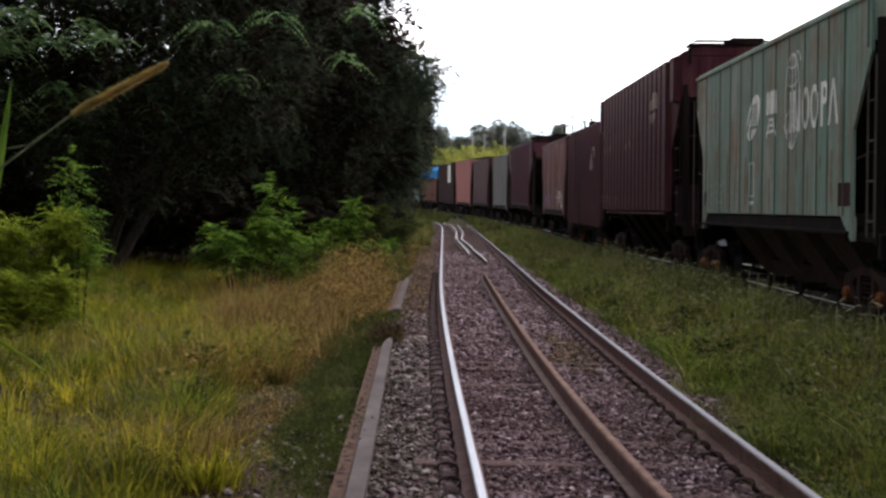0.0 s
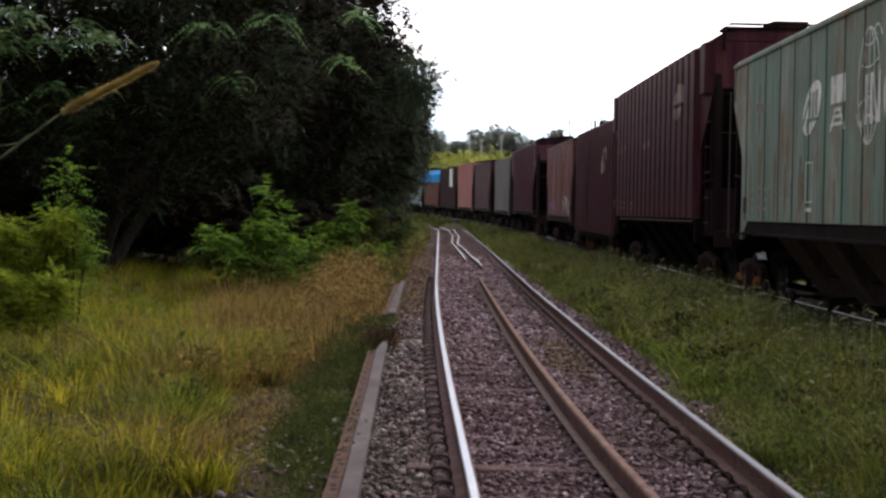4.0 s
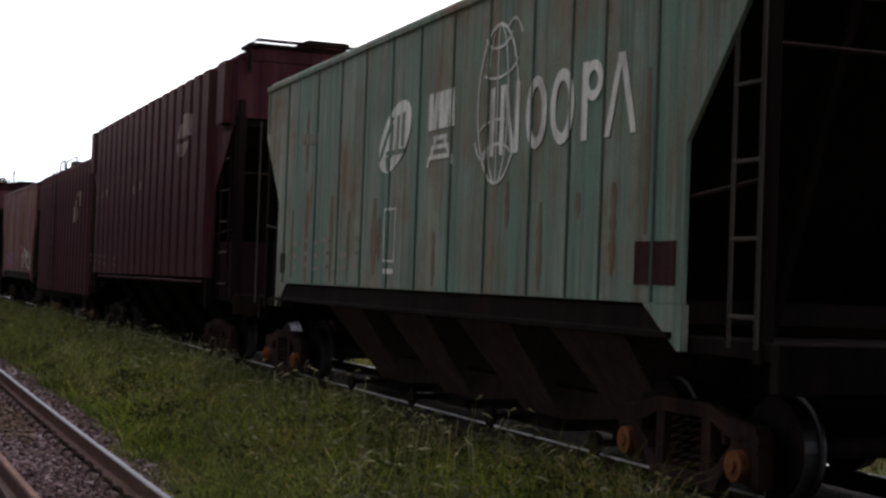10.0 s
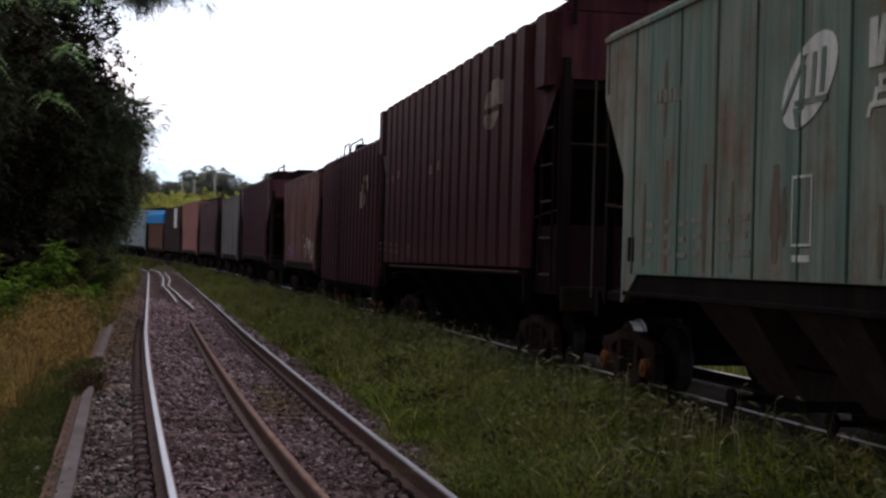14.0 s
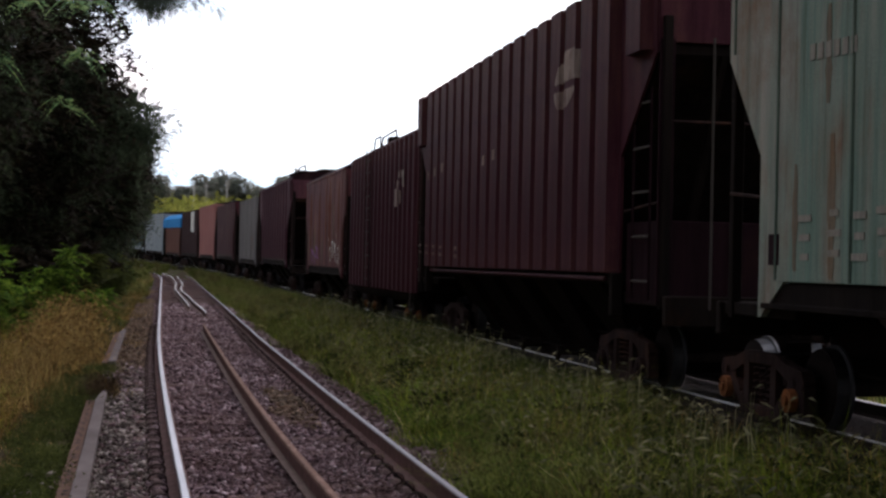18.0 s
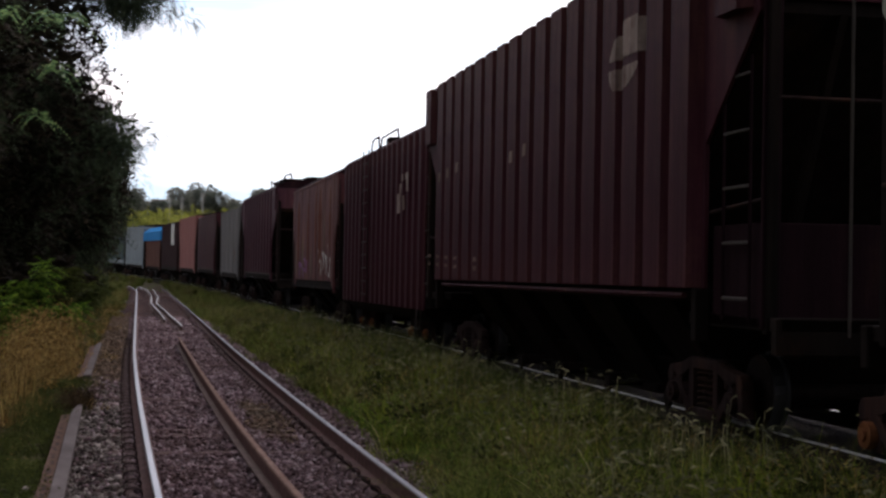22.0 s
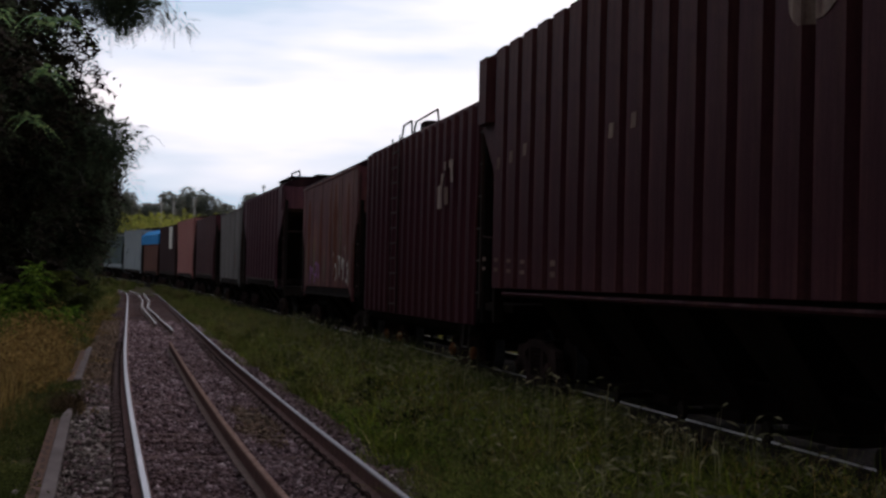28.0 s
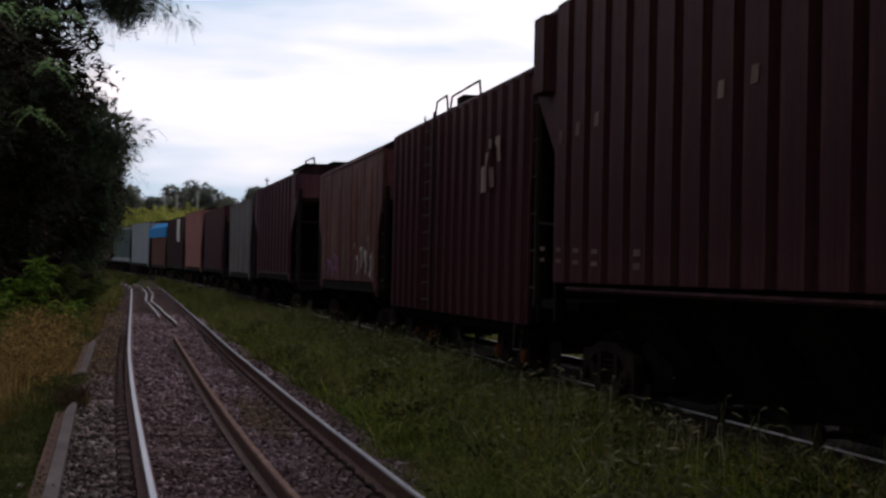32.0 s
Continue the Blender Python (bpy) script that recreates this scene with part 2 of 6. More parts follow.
M = {
    "green": paint("faded green wagon paint", (0.165, 0.250, 0.208), (0.32, 0.302, 0.262), (0.22, 0.125, 0.08), 0.8, kept=((0.130, 0.242, 0.197), (0.255, 0.298, 0.255), 2.0, -4.0)),
    "green_seam": paint("grimy green seam", (0.092, 0.138, 0.112), (0.14, 0.152, 0.126), (0.11, 0.06, 0.04), 0.5),
    "brown": paint("dark maroon wagon paint", (0.047, 0.0125, 0.0195), (0.075, 0.025, 0.033), (0.105, 0.042, 0.034), 0.7, 0.6, gloss=0.04),
    "brown_worn": paint("worn maroon wagon paint", (0.090, 0.028, 0.035), (0.140, 0.054, 0.057), (0.22, 0.10, 0.07), 1.0, 0.6, gloss=0.05),
    "umber": paint("dark umber wagon paint", (0.060, 0.022, 0.032), (0.092, 0.037, 0.049), (0.115, 0.046, 0.042), 0.5, 0.6, gloss=0.05),
    "sooty_brown": paint("sooty brown wagon paint", (0.030, 0.013, 0.015), (0.045, 0.021, 0.022), (0.06, 0.028, 0.02), 0.4),
    # much darker than the flank's maroon; end plates, roofs and a small panel
    "maroon_deep": paint("very dark maroon paint", (0.016, 0.0065, 0.009), (0.026, 0.012, 0.015), (0.036, 0.017, 0.014), 0.4),
    "pink": paint("salmon red wagon paint", (0.29, 0.11, 0.10), (0.35, 0.155, 0.14), (0.2, 0.08, 0.07), 0.3),
    "grey": paint("grey wagon paint", (0.135, 0.128, 0.125), (0.19, 0.18, 0.175), (0.11, 0.075, 0.06), 0.3),
    "orange": paint("brown-orange wagon paint", (0.10, 0.042, 0.032), (0.145, 0.068, 0.052), (0.09, 0.04, 0.03), 0.5),
    "bluegrey": paint("pale blue-grey wagon paint", (0.19, 0.23, 0.255), (0.25, 0.285, 0.30), (0.15, 0.13, 0.12), 0.2),
    "teal": paint("teal wagon paint", (0.055, 0.085, 0.09), (0.085, 0.115, 0.12), (0.08, 0.06, 0.05), 0.2),
    "tarp": paint("blue tarpaulin", (0.005, 0.17, 0.42), (0.01, 0.22, 0.52), (0.005, 0.12, 0.28), 0.1),
    # shade beneath and between the wagons is put into this near-black colour
    "under": paint("near-black wagon steel", (0.010, 0.0075, 0.007), (0.018, 0.013, 0.011), (0.035, 0.016, 0.009), 0.3, 0.9),
    "chute": paint("rusty hopper plate", (0.060, 0.041, 0.039), (0.088, 0.062, 0.057), (0.075, 0.04, 0.03), 0.5, 0.9),
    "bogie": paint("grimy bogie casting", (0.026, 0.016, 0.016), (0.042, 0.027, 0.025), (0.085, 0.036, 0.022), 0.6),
    "cap": paint("rusty axle cap", (0.19, 0.068, 0.026), (0.22, 0.09, 0.042), (0.08, 0.036, 0.022), 0.4),
    "red_rust": paint("reddish rust", (0.14, 0.042, 0.026), (0.18, 0.07, 0.045), (0.10, 0.03, 0.02), 0.6),
    "rust": paint("orange-brown rust", (0.165, 0.135, 0.100), (0.20, 0.165, 0.125), (0.22, 0.12, 0.06), 0.7),
    "white": paint("chipped white lettering", (0.80, 0.80, 0.75), (0.68, 0.68, 0.63), (0.2, 0.17, 0.14), 0.45),
    "dim_white": paint("worn faint lettering", (0.27, 0.20, 0.165), (0.18, 0.12, 0.10), (0.07, 0.03, 0.03), 0.8),
    "faint_white": paint("faint pale stencil paint", (0.30, 0.28, 0.245), (0.24, 0.22, 0.185), (0.16, 0.13, 0.10), 0.7),
    "red_plate": paint("dull red panel", (0.045, 0.018, 0.019), (0.062, 0.028, 0.027), (0.055, 0.03, 0.024), 0.4),
    "violet": paint("violet scrawl paint", (0.32, 0.12, 0.40), (0.40, 0.20, 0.46), (0.14, 0.07, 0.1), 0.4),
    "tread": steel("polished wheel tread", (0.15, 0.15, 0.16), 0.35),
    "rung": paint("dull rung steel", (0.065, 0.056, 0.052), (0.09, 0.078, 0.07), (0.07, 0.04, 0.03), 0.4),
    "wheel": paint("dirty wheel steel", (0.016, 0.012, 0.012), (0.026, 0.02, 0.018), (0.04, 0.02, 0.014), 0.5, 0.7),
    "rail_head": steel("polished rail head", (0.44, 0.43, 0.46), 0.36, 1.0, 0.2),
    "rail_grey": steel("grey worn rail head", (0.21, 0.197, 0.212), 0.5, 1.0, 0.2),
    "rail_top": speckle("worn pinkish rail head", ((0.3, (0.125, 0.068, 0.052)), (0.7, (0.235, 0.142, 0.115))), 9, 0.95, 6, 0.2, 0.002),
    "rail_dull": steel("dull rail head", (0.42, 0.38, 0.37), 0.4, 0.9, 0.2),
    "rail_rust": speckle("rusty rail side", ((0.3, (0.062, 0.030, 0.027)), (0.7, (0.15, 0.078, 0.070))), 9, 0.85, 6, 0.3, 0.003),
    # dark copy of the rusty rail side, with the train's shade in the colour
    "rail_shade": speckle("rail side with painted shade", ((0.3, (0.014, 0.010, 0.009)), (0.7, (0.03, 0.021, 0.018))), 9, 0.9, 6, 0.3, 0.003),
    "rail_old": speckle("old lying rail", ((0.3, (0.11, 0.066, 0.056)), (0.7, (0.21, 0.14, 0.12))), 7, 0.8, 6, 0.3, 0.003),
    "channel": speckle("weathered grey steel channel", ((0.3, (0.055, 0.042, 0.041)), (0.55, (0.098, 0.078, 0.075)), (0.75, (0.145, 0.118, 0.113))), 3, 0.85, 9, 0.4, 0.004, "Object", 0, (1, 0.5, 1)),
    "flange": speckle("rusty brown flange", ((0.3, (0.05, 0.026, 0.018)), (0.7, (0.125, 0.066, 0.044))), 9, 0.9, 6, 0.4, 0.004),
    "hole": speckle("dark bolt holes", ((0.3, (0.01, 0.008, 0.007)), (0.7, (0.02, 0.015, 0.012))), 9),
    "clip": speckle("rail clip steel", ((0.3, (0.045, 0.030, 0.028)), (0.7, (0.10, 0.07, 0.065))), 20),
    "pad": speckle("stone in clip", ((0.3, (0.105, 0.066, 0.062)), (0.7, (0.21, 0.145, 0.14))), 12),
    "sleeper": speckle("weathered sleeper wood", ((0.25, (0.042, 0.023, 0.022)), (0.55, (0.108, 0.063, 0.057)), (0.8, (0.18, 0.112, 0.098))), 4, 0.9, 8, 0.9, 0.02, "Object", 0, (0.35, 6, 3)),
    "bark": speckle("dark bark", ((0.3, (0.014, 0.010, 0.009)), (0.7, (0.04, 0.030, 0.024))), 5, 0.95, 7, 0.9, 0.03, "Object", 0, (3, 3, 0.5)),
    "pole": speckle("grey concrete pole", ((0.3, (0.3, 0.29, 0.27)), (0.7, (0.4, 0.38, 0.36))), 3),
    "leaf_tree": leafy("tree leaves", (0.042, 0.068, 0.048), (0.10, 0.148, 0.104), (0.24, 0.335, 0.215), 0.9, 0.35),
    "leaf_dark": leafy("dark tree leaves", (0.024, 0.036, 0.025), (0.050, 0.070, 0.046), (0.105, 0.145, 0.09), 0.9, 0.3),
    "worn_white": paint("worn pale emblem paint", (0.40, 0.32, 0.28), (0.27, 0.20, 0.17), (0.10, 0.05, 0.045), 0.7),
    # near-black leaves: the shade inside the crowns is put into the colour
    "leaf_core": leafy("inner twigs and leaves with painted shade", (0.011, 0.009, 0.007), (0.019, 0.014, 0.010), (0.034, 0.026, 0.017), 0.6, 0.05),
    # brighter copy of the tree leaves: light on the outer sprays as colour
    "leaf_lit": leafy("tree leaves with painted light", (0.085, 0.20, 0.115), (0.22, 0.385, 0.185), (0.46, 0.60, 0.265), 1.5),
    "leaf_bush": leafy("bush leaves", (0.03, 0.075, 0.014), (0.10, 0.195, 0.032), (0.25, 0.38, 0.06), 2.2),
    # greyed and paled: haze of the distance is put into the leaf colour
    "leaf_far": leafy("far leaves greyed with painted haze", (0.15, 0.165, 0.165), (0.23, 0.245, 0.235), (0.31, 0.325, 0.305), 0.2, 0.6),
    "leaf_hill": leafy("yellow-green scrub", (0.19, 0.21, 0.055), (0.30, 0.315, 0.075), (0.42, 0.42, 0.12), 0.3, 0.6),
    "grass": leafy("tall yellow-green grass", (0.06, 0.072, 0.009), (0.335, 0.32, 0.02), (0.68, 0.58, 0.07), 0.9, 0.4),
    "grass_side": leafy("weedy green grass", (0.032, 0.044, 0.013), (0.112, 0.150, 0.034), (0.29, 0.30, 0.105), 1.1, 0.35, 0.75),
    "grass_fresh": leafy("fresh green grass", (0.045, 0.075, 0.010), (0.16, 0.22, 0.022), (0.36, 0.40, 0.06), 1.2, 0.4),
    "leaf_yellow": leafy("yellow-green feathery leaves", (0.075, 0.11, 0.012), (0.21, 0.275, 0.03), (0.42, 0.48, 0.07), 1.6, 0.4),
    "weed": leafy("low dark green weeds", (0.036, 0.050, 0.016), (0.072, 0.092, 0.028), (0.125, 0.14, 0.046), 1.5, 0.3),
    # darker copy of the weeds, for shade painted by the train and between tufts
    "weed_shade": leafy("weeds with painted shade", (0.016, 0.023, 0.008), (0.034, 0.045, 0.015), (0.07, 0.08, 0.03), 1.5, 0.25),
    "straw": leafy("dry straw", (0.08, 0.05, 0.02), (0.28, 0.175, 0.068), (0.56, 0.39, 0.17), 1.6, 0.3),
    "withered": leafy("withered brown weeds", (0.022, 0.014, 0.010), (0.05, 0.032, 0.021), (0.10, 0.068, 0.042), 3.0, 0.2),
    "rail_bright": steel("bright train rail head", (0.64, 0.63, 0.66), 0.38, 0.6, 0.15),
    "seed": leafy("pale seed heads", (0.12, 0.115, 0.07), (0.20, 0.185, 0.12), (0.30, 0.28, 0.20), 1.2, 0.3),
    "seed_pale": leafy("pale withered blades", (0.20, 0.18, 0.08), (0.42, 0.37, 0.18), (0.72, 0.64, 0.38), 1.4, 0.35),
    "earth": leafy("crumbs of dry brown earth", (0.085, 0.055, 0.045), (0.16, 0.108, 0.088), (0.24, 0.17, 0.145), 2.0, 0.02),
    "fox": leafy("golden foxtail bristles", (0.32, 0.215, 0.07), (0.52, 0.38, 0.15), (0.74, 0.59, 0.29), 8, 0.4),
    "stalk": leafy("pale green stalk", (0.16, 0.19, 0.12), (0.22, 0.25, 0.16), (0.28, 0.31, 0.2), 8, 0.3),
}


def ground_mat():
    m, n, l, p = nodes("soil with thin grass")
    a = noise_tex(n, l, "Object", 0.35, 6, 0.6)
    b = noise_tex(n, l, "Object", 9, 6, 0.7)
    soil = ramp(n, l, b, (0.3, (0.035, 0.022, 0.014)), (0.7, (0.085, 0.058, 0.038)))
    turf = ramp(n, l, b, (0.3, (0.03, 0.036, 0.010)), (0.7, (0.075, 0.08, 0.02)))
    l.new(mix(n, l, ramp(n, l, a, (0.42, (0, 0, 0)), (0.58, (1, 1, 1))), soil, turf), p.inputs["Base Color"])
    p.inputs["Roughness"].default_value = 0.95
    p.inputs["Specular IOR Level"].default_value = 0.04
    bump(n, l, p, b, 0.7, 0.04)
    return m


def ballast_mat(name, shade):
    m, n, l, p = nodes(name)
    tc, v = n.new("ShaderNodeTexCoord"), n.new("ShaderNodeTexVoronoi")
    v.inputs["Scale"].default_value = 17
    l.new(tc.outputs["Object"], v.inputs["Vector"])
    big = noise_tex(n, l, "Object", 0.7, 5, 0.6)
    tone_ = ramp(n, l, v.outputs["Color"], (0.1, tuple(0.33 * c for c in shade)), (0.9, shade))
    dirt = ramp(n, l, big, (0.36, (0, 0, 0)), (0.60, (1, 1, 1)))
    l.new(mix(n, l, dirt, tone_, mix(n, l, 0.6, tone_, tuple(c * f for c, f in zip(shade, (0.75, 0.5, 0.37))))), p.inputs["Base Color"])
    p.inputs["Roughness"].default_value = 0.95
    p.inputs["Specular IOR Level"].default_value = 0.04
    bump(n, l, p, v.outputs["Distance"], 1.0, 0.04)
    return m


def stone_mat(name, dark, mid, light, pale, dusty=0.9):
    """Crushed stone: tone from stone to stone, brown dust and litter in patches."""
    m, n, l, p = nodes(name)
    g = n.new("ShaderNodeNewGeometry")
    grain = noise_tex(n, l, "Object", 38, 4, 0.65)
    big = noise_tex(n, l, "Object", 0.55, 5, 0.62)
    c = ramp(n, l, g.outputs["Random Per Island"], (0.0, dark), (0.45, mid), (0.85, light), (1.0, pale))
    dust = ramp(n, l, big, (0.38, (0.15, 0.15, 0.15)), (0.60, (dusty, dusty, dusty)))
    c = mix(n, l, dust, c, mix(n, l, 0.62, c, (0.098, 0.056, 0.045)))
    c = mix(n, l, 0.5, c, ramp(n, l, grain, (0.3, (0.5, 0.5, 0.5)), (0.7, (1.25, 1.22, 1.22))), "MULTIPLY")
    l.new(c, p.inputs["Base Color"])
    p.inputs["Roughness"].default_value, p.inputs["Specular IOR Level"].default_value = 0.9, 0.1
    bump(n, l, p, grain, 0.5, 0.01)
    return m


M["ground"], M["ballast"], M["stone"] = ground_mat(), ballast_mat("ballast of crushed stone", (0.078, 0.055, 0.060)), stone_mat("crushed stone", (0.032, 0.019, 0.025), (0.205, 0.132, 0.150), (0.40, 0.285, 0.31), (0.56, 0.45, 0.47))
M["stone_grey"] = stone_mat("grey crushed stone", (0.022, 0.019, 0.016), (0.14, 0.117, 0.104), (0.28, 0.24, 0.213), (0.44, 0.385, 0.35), 0.35)
# ballast colour taken down to black to paint the shade under the train
M["ballast_shade"] = ballast_mat("ballast with painted shade", (0.014, 0.0105, 0.0105))


# ---- building blocks ----
class Geo:
    """Collects boxes, prisms, tubes and sheets into one mesh."""

    def __init__(self):
        self.v, self.f, self.mi = [], [], []

    def add(self, vs, fs, mi=0):
        k = len(self.v)
        self.v += [tuple(p) for p in vs]
        self.f += [tuple(i + k for i in q) for q in fs]
        self.mi += [mi] * len(fs)
        return self

    def box(self, x0, x1, y0, y1, z0, z1, mi=0):
        return self.prism([(y0, z0), (y1, z0), (y1, z1), (y0, z1)], x0, x1, mi)

    def prism(self, poly, x0, x1, mi=0):
        """A polygon of (y, z) drawn out along x."""
        n = len(poly)
        vs = [(x0, y, z) for y, z in poly] + [(x1, y, z) for y, z in poly]
        fs = [tuple(range(n))[::-1], tuple(range(n, 2 * n))] + [(i, (i + 1) % n, n + (i + 1) % n, n + i) for i in range(n)]
        return self.add(vs, fs, mi)

    def along(self, poly, y0, y1, mi=0):
        """A polygon of (x, z) drawn out along y."""
        n = len(poly)
        vs = [(x, y0, z) for x, z in poly] + [(x, y1, z) for x, z in poly]
        fs = [tuple(range(n)), tuple(range(n, 2 * n))[::-1]] + [(n + i, n + (i + 1) % n, (i + 1) % n, i) for i in range(n)]
        return self.add(vs, fs, mi)

    def tube(self, path, r, n=6, mi=0, taper=None):
        pts = [Vector(p) for p in path]
        vs, fs = [], []
        for i, p in enumerate(pts):
            d = (pts[min(i + 1, len(pts) - 1)] - pts[max(i - 1, 0)]).normalized()
            a = d.orthogonal().normalized() if abs(d.z) > 0.9 else d.cross(Vector((0, 0, 1))).normalized()
            b = d.cross(a)
            rr = r if taper is None else r + (taper - r) * i / (len(pts) - 1)
            vs += [p + (a * math.cos(2 * math.pi * k / n) + b * math.sin(2 * math.pi * k / n)) * rr for k in range(n)]
        for i in range(len(pts) - 1):
            fs += [(i * n + k, i * n + (k + 1) % n, (i + 1) * n + (k + 1) % n, (i + 1) * n + k) for k in range(n)]
        e = (len(pts) - 1) * n
        fs += [tuple(range(n))[::-1], tuple(range(e, e + n))]
        return self.add(vs, fs, mi)

    def disc(self, c, r, x0, x1, n=24, mi=0, rim=None):
        """A wheel-like disc whose axis lies along x."""
        cy, cz = c
        poly = [(cy + r * math.cos(2 * math.pi * k / n), cz + r * math.sin(2 * math.pi * k / n)) for k in range(n)]
        self.prism(poly, x0, x1, mi)
        if rim is not None:
            self.mi[-n:] = [rim] * n
        return self

    def lathe(self, profile, n, bright=()):
        """A profile of (x, radius) turned about the x axis as one closed skin; bright bands take material 1."""
        vs = [(x, r * math.cos(2 * math.pi * k / n), r * math.sin(2 * math.pi * k / n)) for x, r in profile for k in range(n)]
        for i in range(len(profile) - 1):
            fs = [(i * n + k, i * n + (k + 1) % n, (i + 1) * n + (k + 1) % n, (i + 1) * n + k) for k in range(n)]
            self.f += fs
            self.mi += [1 if i in bright else 0] * n
        self.v += vs
        return self

    def mesh(self, name, mats, bevel=0.0, smooth=False):
        me = bpy.data.meshes.new(name)
        me.from_pydata(self.v, [], self.f)
        for m in (mats if isinstance(mats, (list, tuple)) else [mats]):
            me.materials.append(m)
        me.polygons.foreach_set("material_index", self.mi)
        bm = bmesh.new()
        bm.from_mesh(me)
        bmesh.ops.remove_doubles(bm, verts=bm.verts, dist=1e-6)
        bmesh.ops.recalc_face_normals(bm, faces=bm.faces)
        if bevel:
            bmesh.ops.bevel(bm, geom=list(bm.edges), offset=bevel, segments=1, affect="EDGES", clamp_overlap=True)
        bm.to_mesh(me)
        bm.free()
        if smooth:
            me.polygons.foreach_set("use_smooth", [True] * len(me.polygons))
        me.update()
        return me


def part(name, geo, mats, parent=None, label="", bevel=0.0, smooth=False):
    """Links a Geo (or a ready mesh) as one mesh object under a thing or a part."""
    me = geo if isinstance(geo, bpy.types.Mesh) else geo.mesh(name, mats, bevel, smooth)
    ob = new(name, me)
    ob.parent = parent
    return tagged(ob, label)


def again(name, ob, parent, m):
    """Another part on the same mesh."""
    o = new(name, ob if isinstance(ob, bpy.types.Mesh) else ob.data)
    o.parent, o.matrix_basis = parent, m
    return o


def big_mesh(name, verts, faces, mats):
    """A mesh from arrays; faces all have the same number of corners."""
    me = bpy.data.meshes.new(name)
    verts, faces = np.asarray(verts, np.float32).reshape(-1, 3), np.asarray(faces, np.int32)
    k = faces.shape[1]
    me.vertices.add(len(verts))
    me.vertices.foreach_set("co", verts.ravel())
    me.loops.add(faces.size)
    me.loops.foreach_set("vertex_index", faces.ravel())
    me.polygons.add(len(faces))
    me.polygons.foreach_set("loop_start", np.arange(0, faces.size, k, dtype=np.int32))
    for m in (mats if isinstance(mats, (list, tuple)) else [mats]):
        me.materials.append(m)
    me.update(calc_edges=True)
    return me


rng = np.random.default_rng(7)


# ---- lines of the two tracks ----
def own_left(y):
    """x of the left rail of the track beside which the camera stands."""
    if y < 30:
        return -0.04 + 0.00046 * (30 - y) ** 2
    return -0.04 if y < 95 else -0.04 - (y - 95) ** 2 / 1500


def gauge(y):
    """Distance of the right rail from the left one; the old turnout widens it far off."""
    return float(np.interp(y, (0, 7, 12, 20, 28, 42, 56, 100, 190), (1.63, 1.635, 1.68, 1.745, 1.78, 1.84, 1.885, 1.985, 2.0)))


def own_right(y):
    return own_left(y) + gauge(y)


def own_mid(y):
    return own_left(y) + 0.835


def rise(y):
    """How far the train's track climbs on its bank towards the hill."""
    return np.interp(y, (0, 48, 57, 70, 85, 100, 124, 136, 150, 170, 230), (0, 0, 0.05, 0.14, 0.26, 0.37, 0.55, 0.68, 0.88, 1.15, 1.9))


def train_side(y):
    """x of the train's near flank."""
    d = y - 27
    return 5.27 - np.where(d < 0, 0.0003 * d * d, ((8.05e-9 * d + 8.59e-7) * d + 2.04e-4) * d * d)


def train_mid(y):
    return float(train_side(y)) + 1.5


def smooth01(a, b, v):
    k = np.clip((v - a) / (b - a), 0, 1)
    return k * k * (3 - 2 * k)


# ---- ground: one sheet to the horizon, with a low hill beyond the line ----
def ground_z(x, y):
    x, y = np.asarray(x, float), np.asarray(y, float)
    line = train_side(np.clip(y, 27, 230))
    z = -0.10 + 0.05 * np.sin(x * 1.3 + 0.7 * np.sin(y * 0.31)) * np.cos(y * 0.43)
    z = z + 0.12 * smooth01(2.2, 3.2, x) * (1 - smooth01(4.6, 5.4, x)) * (y < 80)
    z = z + rise(y) * smooth01(-1.7, -0.5, x - train_side(np.clip(y, 0, 230)))
    z = z + 6.2 * smooth01(158, 205, y) * smooth01(4, 14, x - line) + 7 * smooth01(260, 420, y)
    return z + 0.25 * smooth01(-3, -9, x) * (np.abs(x) < 60)


def build_ground():
    xs = np.unique(np.concatenate([np.linspace(-30, 30, 121), np.linspace(-200, 200, 41), [-3000, -1200, -500, 500, 1200, 3000]]))
    ys = np.unique(np.concatenate([np.linspace(-20, 60, 121), np.linspace(60, 300, 81), [-3000, -1000, -300, -80, 360, 420, 600, 1200, 3500]]))
    X, Y = np.meshgrid(xs, ys)
    Zs = ground_z(X, Y)
    nx, ny = len(xs), len(ys)
    i = np.arange(nx * ny).reshape(ny, nx)
    F = np.stack([i[:-1, :-1], i[:-1, 1:], i[1:, 1:], i[1:, :-1]], -1).reshape(-1, 4)
    me = big_mesh("ground", np.stack([X, Y, Zs], -1), F, M["ground"])
    tagged(new("ground", me), "brown soil and thin grass along the line", "ground", kind="structure")


def build_bed(name, mid, half, y0, y1, mat, label, climb=None):
    g = Geo()
    ys = np.arange(y0, y1, 1.5)
    prof = ((-half - 0.1, -0.2), (-half + 0.25, -0.03), (half - 0.25, -0.03), (half + 0.15, -0.2))
    vs = [(mid(y) + dx, y, z + 0.012 * math.sin(3 * y + 5 * dx) + (float(climb(y)) if climb else 0)) for y in ys for dx, z in prof]
    fs = [(k * 4 + j, k * 4 + j + 1, k * 4 + j + 5, k * 4 + j + 4) for k in range(len(ys) - 1) for j in range(3)]
    g.add(vs, fs)
    return tagged(part(name, g, M[mat]), label, "ballast", kind="structure")


